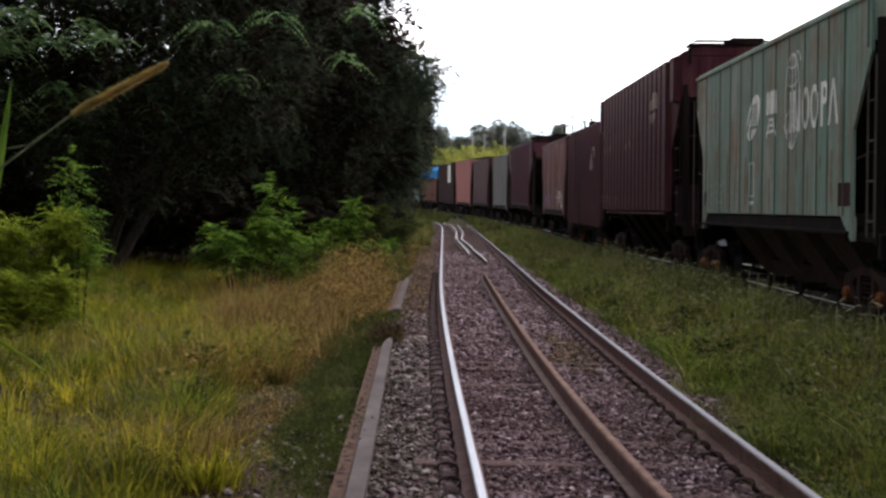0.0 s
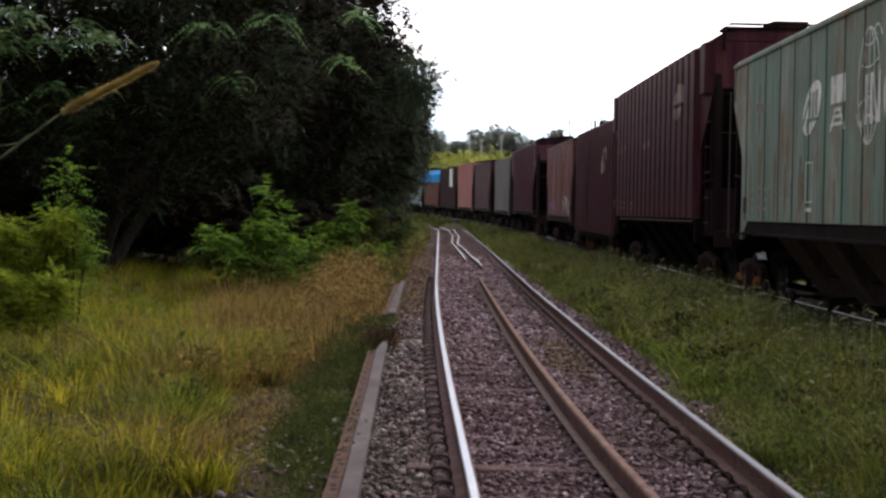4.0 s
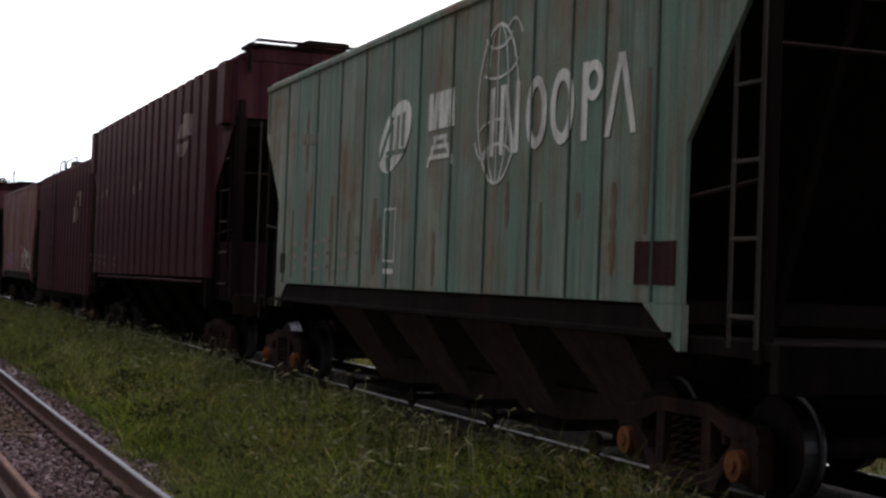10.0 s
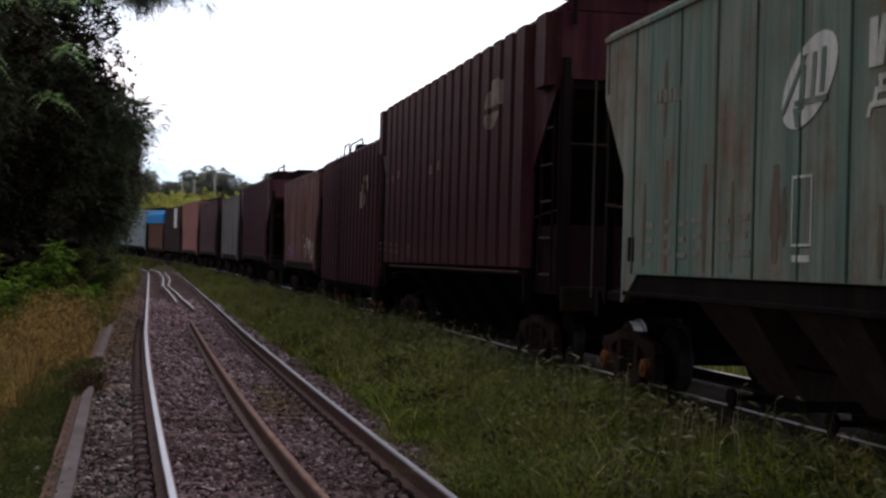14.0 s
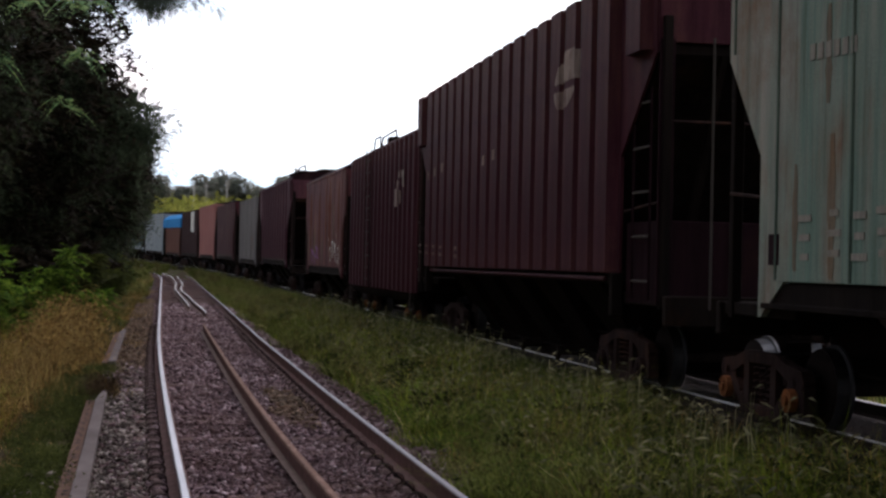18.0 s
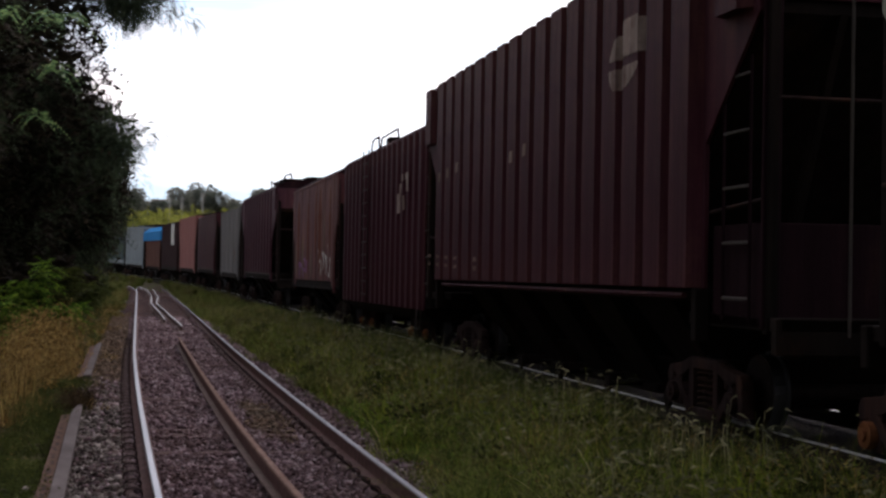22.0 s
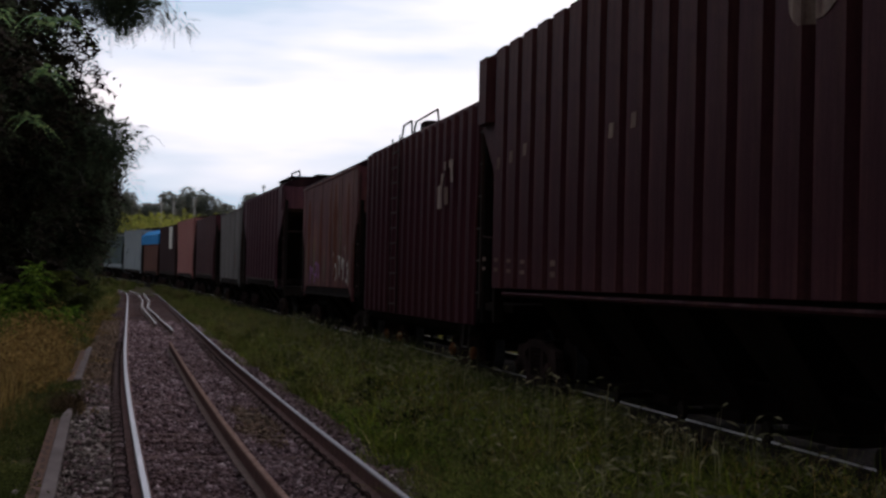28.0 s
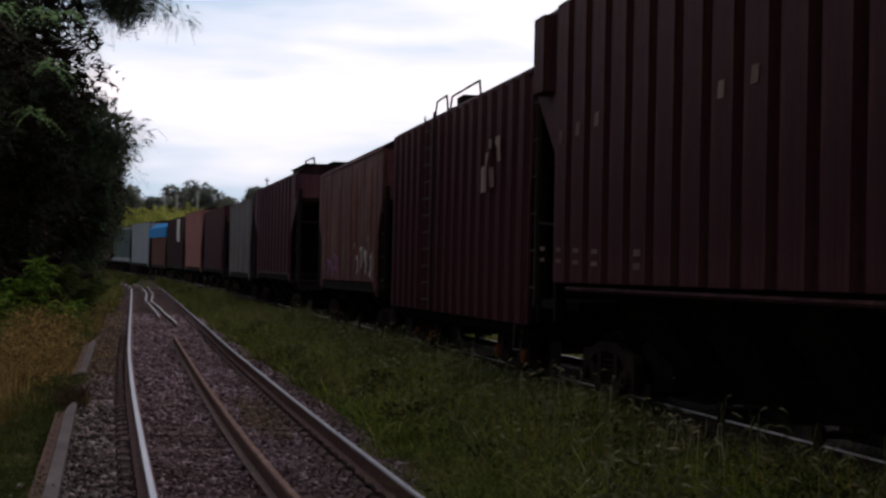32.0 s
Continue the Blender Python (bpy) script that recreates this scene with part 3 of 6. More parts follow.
RAIL_FACE = ((-0.07, 0.0), (0.07, 0.0), (0.07, 0.012), (0.012, 0.03), (0.012, 0.105), (0.026, 0.118), (0.026, 0.142), (0.018, 0.15),
             (-0.018, 0.15), (-0.026, 0.142), (-0.026, 0.118), (-0.012, 0.105), (-0.012, 0.03), (-0.07, 0.012))


def rail_geo(line, y0, y1, step=1.0, base=0.02, lift=None):
    """A rail swept along a line x(y): foot, web and head; the head's top is material 1."""
    g = Geo()
    ys = np.linspace(y0, y1, max(2, int((y1 - y0) / step) + 1))
    n = len(RAIL_FACE)
    vs = [(line(y) + dx, y, base + z + (lift(y) if lift else 0)) for y in ys for dx, z in RAIL_FACE]
    fs, mi = [], []
    for k in range(len(ys) - 1):
        for j in range(n):
            fs.append((k * n + j, k * n + (j + 1) % n, (k + 1) * n + (j + 1) % n, (k + 1) * n + j))
            mi.append(1 if j in (6, 7, 8) else 0)
    fs += [tuple(range(n))[::-1], tuple(range((len(ys) - 1) * n, len(ys) * n))]
    g.add(vs, fs)
    g.mi = mi + [0, 0]
    return g


def glide(*pts):
    """A smooth line x(y) through a few (y, x)."""
    def at(y):
        for (a, xa), (b, xb) in zip(pts, pts[1:]):
            if y <= b:
                k = max(0.0, (y - a) / (b - a))
                return xa + (xb - xa) * k * k * (3 - 2 * k)
        return pts[-1][1]
    return at


def build_track():
    build_bed("ballast_own", own_mid, 1.5, -14, 190, "ballast", "grey-brown crushed stone ballast under the near track")
    # this bed is black because the train's shade is in its colour
    build_bed("ballast_train", train_mid, 1.6, -40, 230, "ballast_shade", "black ballast under the train's track, shade painted in, edged with weeds", rise)
    track = tagged(new("railway_track"), "track of polished rails on dark wooden sleepers in ballast", "railway track", kind="structure")
    left = part("rail", rail_geo(own_left, -14, 190), [M["rail_rust"], M["rail_head"]], track, "left rail with brightly polished head")
    right = part("rail", rail_geo(own_right, -14, 190), [M["rail_rust"], M["rail_grey"]], track, "rail with worn grey head and brown web")
    sleeper = Geo().box(-1.15, 1.15, -0.1, 0.1, -0.16, 0.0).mesh("sleeper", M["sleeper"], 0.012)
    for k in range(290):
        y = -4 + k * 0.45
        if y > 118:
            break
        o = new("sleeper", sleeper)
        o.parent, o.matrix_basis = track, pose(own_mid(y) + random.uniform(-0.1, 0.1), y + random.uniform(-0.04, 0.04), random.uniform(-0.042, -0.008), 0, random.uniform(-0.6, 0.6), random.uniform(-2, 2))
    # spring clips: loops that hold the rail foot, and the plate under each
    g = Geo()
    loop = [(0.062 * math.cos(a), 0.03 * math.sin(a), 0.02 + 0.045 * math.sin(a)) for a in np.linspace(-0.5, 3.64, 14)]
    g.tube(loop, 0.0065, 5)
    clip = g.mesh("rail_clip", M["clip"], 0, True)
    g2 = Geo()
    ring_ = [(math.cos(k * 1.047), math.sin(k * 1.047)) for k in range(6)]
    g2.add([(0.046 * a, 0.02 + 0.042 * b, -0.01) for a, b in ring_] + [(0.036 * a, 0.014 + 0.028 * b, 0.016 + 0.006 * a) for a, b in ring_] + [(0.0, 0.008, 0.03)],
           [(k, (k + 1) % 6, 6 + (k + 1) % 6, 6 + k) for k in range(6)] + [(6 + k, 6 + (k + 1) % 6, 12) for k in range(6)])
    pad = g2.mesh("clip_plate", M["pad"])
    for rail, line, flip in ((left, own_left, 180), (right, own_right, 180)):
        for k in range(64):
            y = -4 + (k + 20) * 0.45
            m = pose(line(y) - 0.135, y + random.uniform(-0.02, 0.02), 0.012, 0, 0, flip + random.uniform(-12, 12))
            again("rail_clip", clip, rail, m)
            again("clip_plate", pad, rail, m)
    # the train's own rails
    other = tagged(new("railway_track"), "track under the freight train, sunk in weeds", "railway track", kind="structure")
    for d in (-0.835, 0.835):
        part("rail", rail_geo(lambda y, d=d: train_mid(y) + d, -40, 230, 1.5, 0.02, lambda y: float(rise(y))), [M["rail_shade"], M["rail_bright"]], other)
    # loose rails lying between the running rails
    loose_rail(lambda y: 0.885 + 0.22 * math.exp(-(y - 7.4) / 5.5), 3.0, 31.6, 0.5, "old rusty rail lying between the running rails", "rail_top")
    for pts in (((38.5, 1.14), (50, 1.0), (64, 0.83), (84, 1.11), (110, 1.08)), ((43.5, 0.79), (66, 0.60), (84, 0.77), (104, 0.69), (130, 0.03))):
        loose_rail(glide(*pts), pts[0][0], pts[-1][0], 1.0, "bent rusty rail of an old turnout between the rails", "rail_dull")


def loose_rail(line, y0, y1, step, label, top):
    """A rail lying loose on the sleepers: foot, web and head."""
    root = tagged(new("loose_rail"), label, "rail", "loose rails between the tracks")
    for name, face, mat in (("foot", RAIL_FACE[:3] + RAIL_FACE[-1:], "rail_old"), ("web", ((0.012, 0.02), (0.012, 0.108), (-0.012, 0.108), (-0.012, 0.02)), "rail_rust"),
                            ("head", RAIL_FACE[5:11], top)):
        g, n = Geo(), len(face)
        ys = np.linspace(y0, y1, max(2, int((y1 - y0) / step) + 1))
        fs = [(k * n + j, k * n + (j + 1) % n, (k + 1) * n + (j + 1) % n, (k + 1) * n + j) for k in range(len(ys) - 1) for j in range(n)]
        g.add([(line(y) + dx, y, 0.012 + z) for y in ys for dx, z in face], fs + [tuple(range(n))[::-1], tuple(range((len(ys) - 1) * n, len(ys) * n))])
        part(name, g, M[mat], root)


def build_channel(y0, y1, x0, x1, label, holes=True):
    """A steel channel lying on its side along the track: grey web on top, brown flange with bolt holes."""
    root = tagged(new("steel_channel"), label, "steel beam", "old beams beside the track")
    root.matrix_basis = pose(x0, y0, -0.08, 0, 0, math.degrees(math.atan2(x0 - x1, y1 - y0)))
    n = y1 - y0
    cuts = ((0, 0.0, 0.105), (n - 1.1, 0.004, 0.108), (n - 0.6, 0.02, 0.112), (n - 0.42, 0.045, 0.108), (n - 0.3, 0.04, 0.112), (n, 0.085, 0.10))
    face = [(x, y, z) for y, a, b in cuts for x, z in ((a, 0.02), (b, 0.02), (b, 0.13), (a, 0.13))]
    quads = [(4 * k + j, 4 * k + (j + 1) % 4, 4 * k + 4 + (j + 1) % 4, 4 * k + 4 + j) for k in range(len(cuts) - 1) for j in range(4)]
    part("web", Geo().add(face, quads + [(3, 2, 1, 0), tuple(4 * len(cuts) - 4 + j for j in range(4))]), M["channel"], root, "", 0.004)
    part("flange", Geo().box(-0.095, -0.002, 0, n - 0.9, 0.03, 0.10), M["flange"], root, "brown rusted flange", 0.005)
    if holes:
        g = Geo()
        for k in range(12):
            a, b = 0.021 * math.cos(k / 12 * 6.283), 0.034 * math.sin(k / 12 * 6.283)
            a2, b2 = 0.021 * math.cos((k + 1) / 12 * 6.283), 0.034 * math.sin((k + 1) / 12 * 6.283)
            g.add([(0, 0, 0.004), (a, b, 0.004), (a2, b2, 0.004)], [(0, 1, 2)])
        hole = g.mesh("bolt_hole", M["hole"])
        y = 0.15
        while y < n - 0.5:
            for d in (0, 0.13):
                again("bolt_hole", hole, root, pose(-0.05 + random.uniform(-0.012, 0.012), y + d, 0.1))
            y += random.uniform(0.38, 0.5)
    return root


build_ground()
build_track()
build_channel(3.0, 17.2, -0.425, -0.69, "long grey steel channel with bolt holes lying beside the track")
build_channel(21.8, 31.6, -0.74, -0.82, "grey steel channel half buried in dry grass beside the track", False)


# ---- wagons ----
# A wagon's own space: y along the train, x = -1.5 its flank towards the near track, z = 0 the rail heads.
HALF = ((1.15, 0.0), (1.15, 0.075), (0.99, 0.075), (0.99, 0.11), (0.932, 0.125), (0.926, 0.31), (0.92, 0.33), (0.92, 0.355), (0.80, 0.362), (0.795, 0.39), (0.77, 0.39), (0.77, 0.31), (0.80, 0.13), (0.76, 0.075))
WHEELS = tuple((-x, r) for x, r in HALF) + tuple(reversed(HALF))
WHEEL_TREADS = {7, 8, 9, 17, 18, 19}   # the bright bands of the profile


def build_bogie(parent, y, spin, cap_mat="bogie"):
    """A cast bogie: two side frames with openings, bolster, springs, axle caps and wheelsets."""
    bolster = part("bogie", Geo().box(-1.0, 1.0, y - 0.16, y + 0.16, 0.34, 0.62), M["under"], parent, "near-black cast-steel bogie")
    for x in (-1.18, 1.06):
        g = Geo()
        # top chord, bottom chord, pillars and pedestals leave the openings free
        g.prism([(y + a, b) for a, b in ((-1.0, 0.42), (-0.94, 0.52), (-0.60, 0.56), (-0.36, 0.63), (0.36, 0.63), (0.60, 0.56), (0.94, 0.52), (1.0, 0.42), (0.96, 0.34), (0.60, 0.42), (0.34, 0.52), (-0.34, 0.52), (-0.60, 0.42), (-0.96, 0.34))], x, x + 0.12)
        g.prism([(y + a, b) for a, b in ((-0.54, 0.22), (-0.44, 0.04), (0.44, 0.04), (0.54, 0.22), (0.44, 0.22), (0.36, 0.13), (-0.36, 0.13), (-0.44, 0.22))], x, x + 0.12)
        for s in (-1, 1):
            g.prism([(y + s * a, b) for a, b in ((0.26, 0.06), (0.38, 0.06), (0.38, 0.56), (0.26, 0.56))], x, x + 0.12)
            g.prism([(y + s * a, b) for a, b in ((0.44, 0.04), (0.58, 0.20), (0.88, 0.42), (0.78, 0.48), (0.50, 0.26))], x, x + 0.12)
            g.prism([(y + s * a, b) for a, b in ((0.62, 0.12), (0.98, 0.12), (0.98, 0.44), (0.62, 0.44))], x + 0.01, x + 0.13)
        part("side_frame", g, M["bogie"], bolster, "grimy cast side frame", 0.006)
        for a in (-0.15, 0.0, 0.15):
            g = Geo().tube([(x + 0.06 + 0.05 * math.cos(k * 1.05), y + a + 0.05 * math.sin(k * 1.05), 0.13 + 0.0105 * k) for k in range(40)], 0.014, 4)
            part("spring", g, M["bogie"], bolster)
        part("brake_beam", Geo().tube([(x + 0.06, y - 0.5, 0.36), (x + 0.06, y - 0.44, 0.62)], 0.03, 6), M["bogie"], bolster)
    for s in (-0.77, 0.77):
        cap = Geo().disc((y + s, 0.25), 0.105, -1.24, -1.17, 14)
        cap.disc((y + s, 0.25), 0.05, -1.265, -1.23, 10)
        part("axle_cap", cap, M[cap_mat], bolster, "rusty axle cap" if cap_mat == "cap" else "")
        part("axle_cap", Geo().disc((y + s, 0.25), 0.105, 1.17, 1.24, 14), M[cap_mat], bolster)
        w = Geo().lathe(WHEELS, 28, WHEEL_TREADS)
        ob = part("wheelset", w, [M["wheel"], M["tread"]], bolster, "dark wheels with polished treads")
        ob.location = (0, y + s, 0.36)
        spin.append((ob, y + s))


def build_coupler(parent, y, s):
    g = Geo().box(-0.09, 0.09, min(y, y + s * 0.42), max(y, y + s * 0.42), 0.72, 0.92)
    g.box(-0.2, 0.2, min(y + s * 0.36, y + s * 0.62), max(y + s * 0.36, y + s * 0.62), 0.68, 0.98)
    part("coupler", g, M["under"], parent, "", 0.02)
    part("brake_hose", Geo().tube([(0.3, y, 0.8), (0.32, y + s * 0.2, 0.55), (0.3, y + s * 0.42, 0.42), (0.24, y + s * 0.55, 0.55)], 0.025, 6), M["under"], parent)


def build_ladder(parent, y, x, z0, z1, mat, step=0.42, wide=0.42):
    """Two uprights and rungs against an end or a flank (along y)."""
    lad = part("ladder", Geo().tube([(x, y, z0), (x, y, z1)], 0.016, 5).tube([(x, y + wide, z0), (x, y + wide, z1)], 0.016, 5), mat, parent)
    rung = Geo().tube([(0, 0, 0), (0, wide, 0)], 0.017, 5).mesh("rung", M["rung"])
    z = z0 + 0.2
    while z < z1 - 0.05:
        again("rung", rung, lad, pose(x, y, z))
        z += step
    return lad


def flank(half_b, half_t, zb, zm, zf, zt):
    """Outline of a wagon's side: upright below, flaring out over the sloping end sheets, upright above."""
    return [(-half_b, zb), (half_b, zb), (half_b, zm), (half_t, zf), (half_t, zt), (-half_t, zt), (-half_t, zf), (-half_b, zm)]


def build_wagon(label, mat, half_b, half_t, zb, zm, zf, zt, roof, bogies, ribs, chutes=4, sill=True, deck=None, roof_mat=None, bright_sill=False, rib_mat=None, chute_mat=None, seams=None, ladder=None, grab=0.16):
    deck = deck or half_t + 0.35
    root = tagged(new("hopper_wagon"), label, "freight wagon", "wagons of the train")
    near = None
    for x, inner in ((-1.5, -1.46), (1.5, 1.46)):
        p = part("side_panel", Geo().prism(flank(half_b, half_t, zb, zm, zf, zt), min(x, inner), max(x, inner)), mat, root, "", 0.004)
        near = near or p
    if ribs:
        count, width, depth, *slope = ribs
        def bar(z0, z1):
            a, b = width / 2, width / 2 - (slope[0] if slope else depth * 0.5)
            g = Geo()
            g.add([(-1.5, -a, z0), (-1.5 - depth, -b, z0), (-1.5 - depth, b, z0), (-1.5, a, z0), (-1.5, -a, z1), (-1.5 - depth, -b, z1), (-1.5 - depth, b, z1), (-1.5, a, z1)],
                  [(0, 1, 5, 4), (1, 2, 6, 5), (2, 3, 7, 6), (0, 3, 2, 1), (4, 5, 6, 7)])
            return g.mesh("rib", rib_mat or mat)
        full, short = bar(zb + 0.01, zt - 0.01), bar(zf + 0.05, zt - 0.01)
        for y in seams or [-half_b + 0.06 + width / 2 + (2 * half_b - 0.12 - width) * k / (count - 1) for k in range(count)]:
            again("rib", full, near, pose(0, y, 0))
        if half_t - half_b > 0.7:
            for s in (-1, 1):
                again("rib", short, near, pose(0, s * (half_t - 0.12 - width / 2), 0))
    # top chord along the flank and the arched roof
    part("top_chord", Geo().box(-1.525, -1.40, -half_t, half_t, zt - 0.05, zt + 0.02), mat, root, "", 0.008)
    arc = [(1.5 * math.cos(a), zt + roof * math.sin(a)) for a in np.linspace(0, math.pi, 13)]
    part("roof", Geo().along(arc, -half_t, half_t), roof_mat or mat, root)
    part("running_board", Geo().box(-0.35, 0.35, -half_t, half_t, zt + roof + 0.06, zt + roof + 0.10).box(-0.3, -0.25, -half_t, half_t, zt + roof * 0.9, zt + roof + 0.06).box(0.25, 0.3, -half_t, half_t, zt + roof * 0.9, zt + roof + 0.06), M["under"], root)
    for k in range(4):
        y = half_t * (-0.72 + 0.48 * k)
        part("roof_hatch", Geo().box(-0.95, -0.42, y - 0.35, y + 0.35, zt + roof * 0.4, zt + roof * 0.95), roof_mat or mat, root, "", 0.03)
    # ends: sloping sheet, corner posts, cross beams and the deck over the bogie
    for s in (-1, 1):
        # the sheet's near-black colour paints the shade of the open end
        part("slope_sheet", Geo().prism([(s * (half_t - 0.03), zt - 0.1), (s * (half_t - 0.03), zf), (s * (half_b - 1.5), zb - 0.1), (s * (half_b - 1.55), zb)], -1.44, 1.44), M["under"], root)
        g = Geo().box(-1.48, 1.48, min(s * (half_t - 0.02), s * (half_t + 0.03)), max(s * (half_t - 0.02), s * (half_t + 0.03)), zf + 0.12, zt - 0.02)
        part("end_panel", g, mat, root, "", 0.006)
        for x in (-1.44, 1.34):
            post = Geo().box(x, x + 0.10, min(s * half_t, s * (half_t + 0.10)), max(s * half_t, s * (half_t + 0.10)), 0.95, zf + 0.4)
            part("end_post", post, M["under"], root, "", 0.008)
        for x in (-0.75, 0.68):
            part("end_strut", Geo().prism([(s * (half_t - 0.1), zf), (s * (half_t + 0.02), zf), (s * (half_b - 0.1), 1.05), (s * (half_b - 0.25), 1.05)], x, x + 0.07), M["under"], root)
        part("end_deck", Geo().box(-1.42, 1.42, min(s * (half_b - 0.6), s * deck), max(s * (half_b - 0.6), s * deck), 0.98, 1.10), M["under"], root, "", 0.01)
        part("end_sill", Geo().box(-1.46, 1.46, min(s * (deck - 0.12), s * deck), max(s * (deck - 0.12), s * deck), 0.78, 1.10), M["under"], root, "", 0.012)
        part("grab_rail", Geo().tube([(-1.44, s * half_b, 2.05), (-1.45, s * (half_t + 0.05), 2.12)], 0.018, 5).tube([(-1.45, s * (half_t + 0.05), 3.0), (1.45, s * (half_t + 0.05), 3.0)], 0.018, 5), M["bogie"], root)
        build_coupler(root, s * deck, s)
        if s < 0:
            ly, lw, lz, lm = ladder or (-half_t - 0.24, 0.36, zt - 0.2, "bogie")
            build_ladder(root, ly, -1.47, 1.05, lz, M[lm], 0.5, lw)
        else:
            part("grab_post", Geo().tube([(-1.47, half_t + grab, 1.0), (-1.47, half_t + grab, zf + 0.3)], 0.014, 5), M["rung"], root)
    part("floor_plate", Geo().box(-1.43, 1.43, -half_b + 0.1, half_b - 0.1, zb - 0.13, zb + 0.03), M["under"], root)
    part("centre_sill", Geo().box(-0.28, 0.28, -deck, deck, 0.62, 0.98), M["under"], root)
    if sill:
        for x in (-1.5, 1.36):
            part("side_sill", Geo().prism([(-half_b + 0.5, zb - 0.02), (half_b - 0.5, zb - 0.02), (half_b - 0.15, zb - 0.20), (-half_b + 0.15, zb - 0.20)], x + 0.02, x + 0.12).box(x - 0.03, x + 0.16, -half_b + 0.12, half_b - 0.12, zb - 0.24, zb - 0.19), M["under"], root, "dark side sill", 0.006)
        for s in (-1, 1):
            part("gusset", Geo().prism([(s * half_b, zb), (s * (half_b - 0.55), zb), (s * (half_b - 0.05), zb - 0.32), (s * half_b, zb - 0.32)], -1.5, -1.44), mat, root)
    if bright_sill:
        part("edge_bar", Geo().tube([(-1.56, -half_b + 0.35, zb - 0.07), (-1.56, half_b - 0.55, zb - 0.07)], 0.03, 6), M["brown"], root, "bar along the flank's lower edge")
        for s in (-1, 1):
            part("bracket", Geo().box(-1.58, -1.44, min(s * (half_b - 0.12), s * half_b), max(s * (half_b - 0.12), s * half_b), zb - 0.5, zb), M["under"], root, "", 0.01)
    # chute_mat: near-black on some wagons, painting the shade below the body
    if chutes:
        span = 2 * (half_b - 1.1) / chutes
        for k in range(chutes):
            y0 = -half_b + 1.1 + span * k
            # each hopper narrows from the flank to its outlet over the track
            top, bot = (y0 + span * 0.06, y0 + span * 0.70), (y0 + span * 0.16, y0 + span * 0.56)
            zt2, zb2 = zb - 0.1, 0.17
            vs = [(-1.38, top[0], zt2), (-1.38, top[1], zt2), (1.38, top[1], zt2), (1.38, top[0], zt2), (-0.6, bot[0], zb2), (-0.6, bot[1], zb2), (0.45, bot[1], zb2), (0.45, bot[0], zb2)]
            c = part("hopper_chute", Geo().add(vs, [(0, 1, 5, 4), (1, 2, 6, 5), (2, 3, 7, 6), (3, 0, 4, 7), (4, 5, 6, 7), (0, 3, 2, 1)]), chute_mat or M["chute"], root, "rusty sloping discharge chute")
            part("outlet_gate", Geo().box(-0.72, 0.72, bot[0] - 0.1, bot[1] + 0.1, zb2 - 0.10, zb2), M["under"], c, "", 0.01)
            part("gate_shaft", Geo().tube([(-1.15, (bot[0] + bot[1]) / 2, zb2 - 0.02), (-0.4, (bot[0] + bot[1]) / 2, zb2 - 0.02)], 0.03, 6).disc(((bot[0] + bot[1]) / 2, zb2 - 0.02), 0.1, -1.17, -1.13, 10), M["under"], c)
    else:
        part("underframe", Geo().box(-1.3, 1.3, -half_b + 0.2, half_b - 0.2, zb - 0.22, zb - 0.02), M["under"], root, "", 0.01)
        part("brake_cylinder", Geo().tube([(-0.9, -0.4, 0.62), (-0.9, 0.5, 0.62)], 0.19, 12), M["under"], root)
    part("brake_rod", Geo().tube([(-0.7, bogies[0], 0.5), (-0.7, bogies[1], 0.5)], 0.022, 5), M["under"], root)
    spin = []
    for b in bogies:
        build_bogie(root, b, spin, "bogie" if chute_mat else "cap")
    root["pins"] = ",".join("%.2f" % b for b in bogies)
    return root, near, spin


def plate(g, y, z, w, h, lean=0.0, mi=0, x=-1.506):
    """A painted bar on the near flank: centre, width, height, lean."""
    a, b = w / 2, h / 2
    g.prism([(y - a - lean * b, z - b), (y + a - lean * b, z - b), (y + a + lean * b, z + b), (y - a + lean * b, z + b)], x - 0.006, x, mi)


def ring(g, y, z, w, h, t, n=24, a0=0.0, a1=2 * math.pi, lean=0.0, x=-1.506):
    """A painted ring or arc on the near flank."""
    def pt(a, k):
        dz = (h / 2 - t * k) * math.sin(a)
        return y + (w / 2 - t * k) * math.cos(a) + lean * dz, z + dz
    for i in range(n):
        a, b = a0 + (a1 - a0) * i / n, a0 + (a1 - a0) * (i + 1) / n
        g.prism([pt(a, 0), pt(b, 0), pt(b, 1), pt(a, 1)], x - 0.006, x)


def oval(g, y, z, w, h, lean=0.0, n=28, x=-1.506):
    g.prism([(y + w / 2 * math.cos(k / n * 6.2832) + lean * h / 2 * math.sin(k / n * 6.2832), z + h / 2 * math.sin(k / n * 6.2832)) for k in range(n)], x - 0.006, x)


def marks(name, geo, mat, parent, label=""):
    """Each separate shape of a painted mark becomes a part of its own."""
    seen = {}
    for f in geo.f:
        seen.setdefault(min(f) // 8 if all(len(q) == 4 for q in geo.f) else 0, []).append(f)
    for key, fs in seen.items():
        used = sorted({i for f in fs for i in f})
        at = {i: k for k, i in enumerate(used)}
        part(name, Geo().add([geo.v[i] for i in used], [tuple(at[i] for i in f) for f in fs]), mat, parent, label)


TRAIN = []   # (thing, place along the train, wheelsets)

# the green hopper
C = -23.46
green, flank_g, spin = build_wagon("faded grey-green hopper wagon with white emblems and rust streaks", M["green"], 5.48, 6.27, 1.31, 2.42, 3.36, 4.07, 0.30,
                                   (6.2, -5.0), (12, 0.035, 0.016), rib_mat=M["green_seam"], grab=0.5, ladder=(-6.36, 0.32, 3.3, "rung"),
                                   seams=(5.1, 3.66, 2.65, 1.71, 0.77, -0.11, -1.04, -1.94, -2.91, -3.66, -4.24, -5.06))
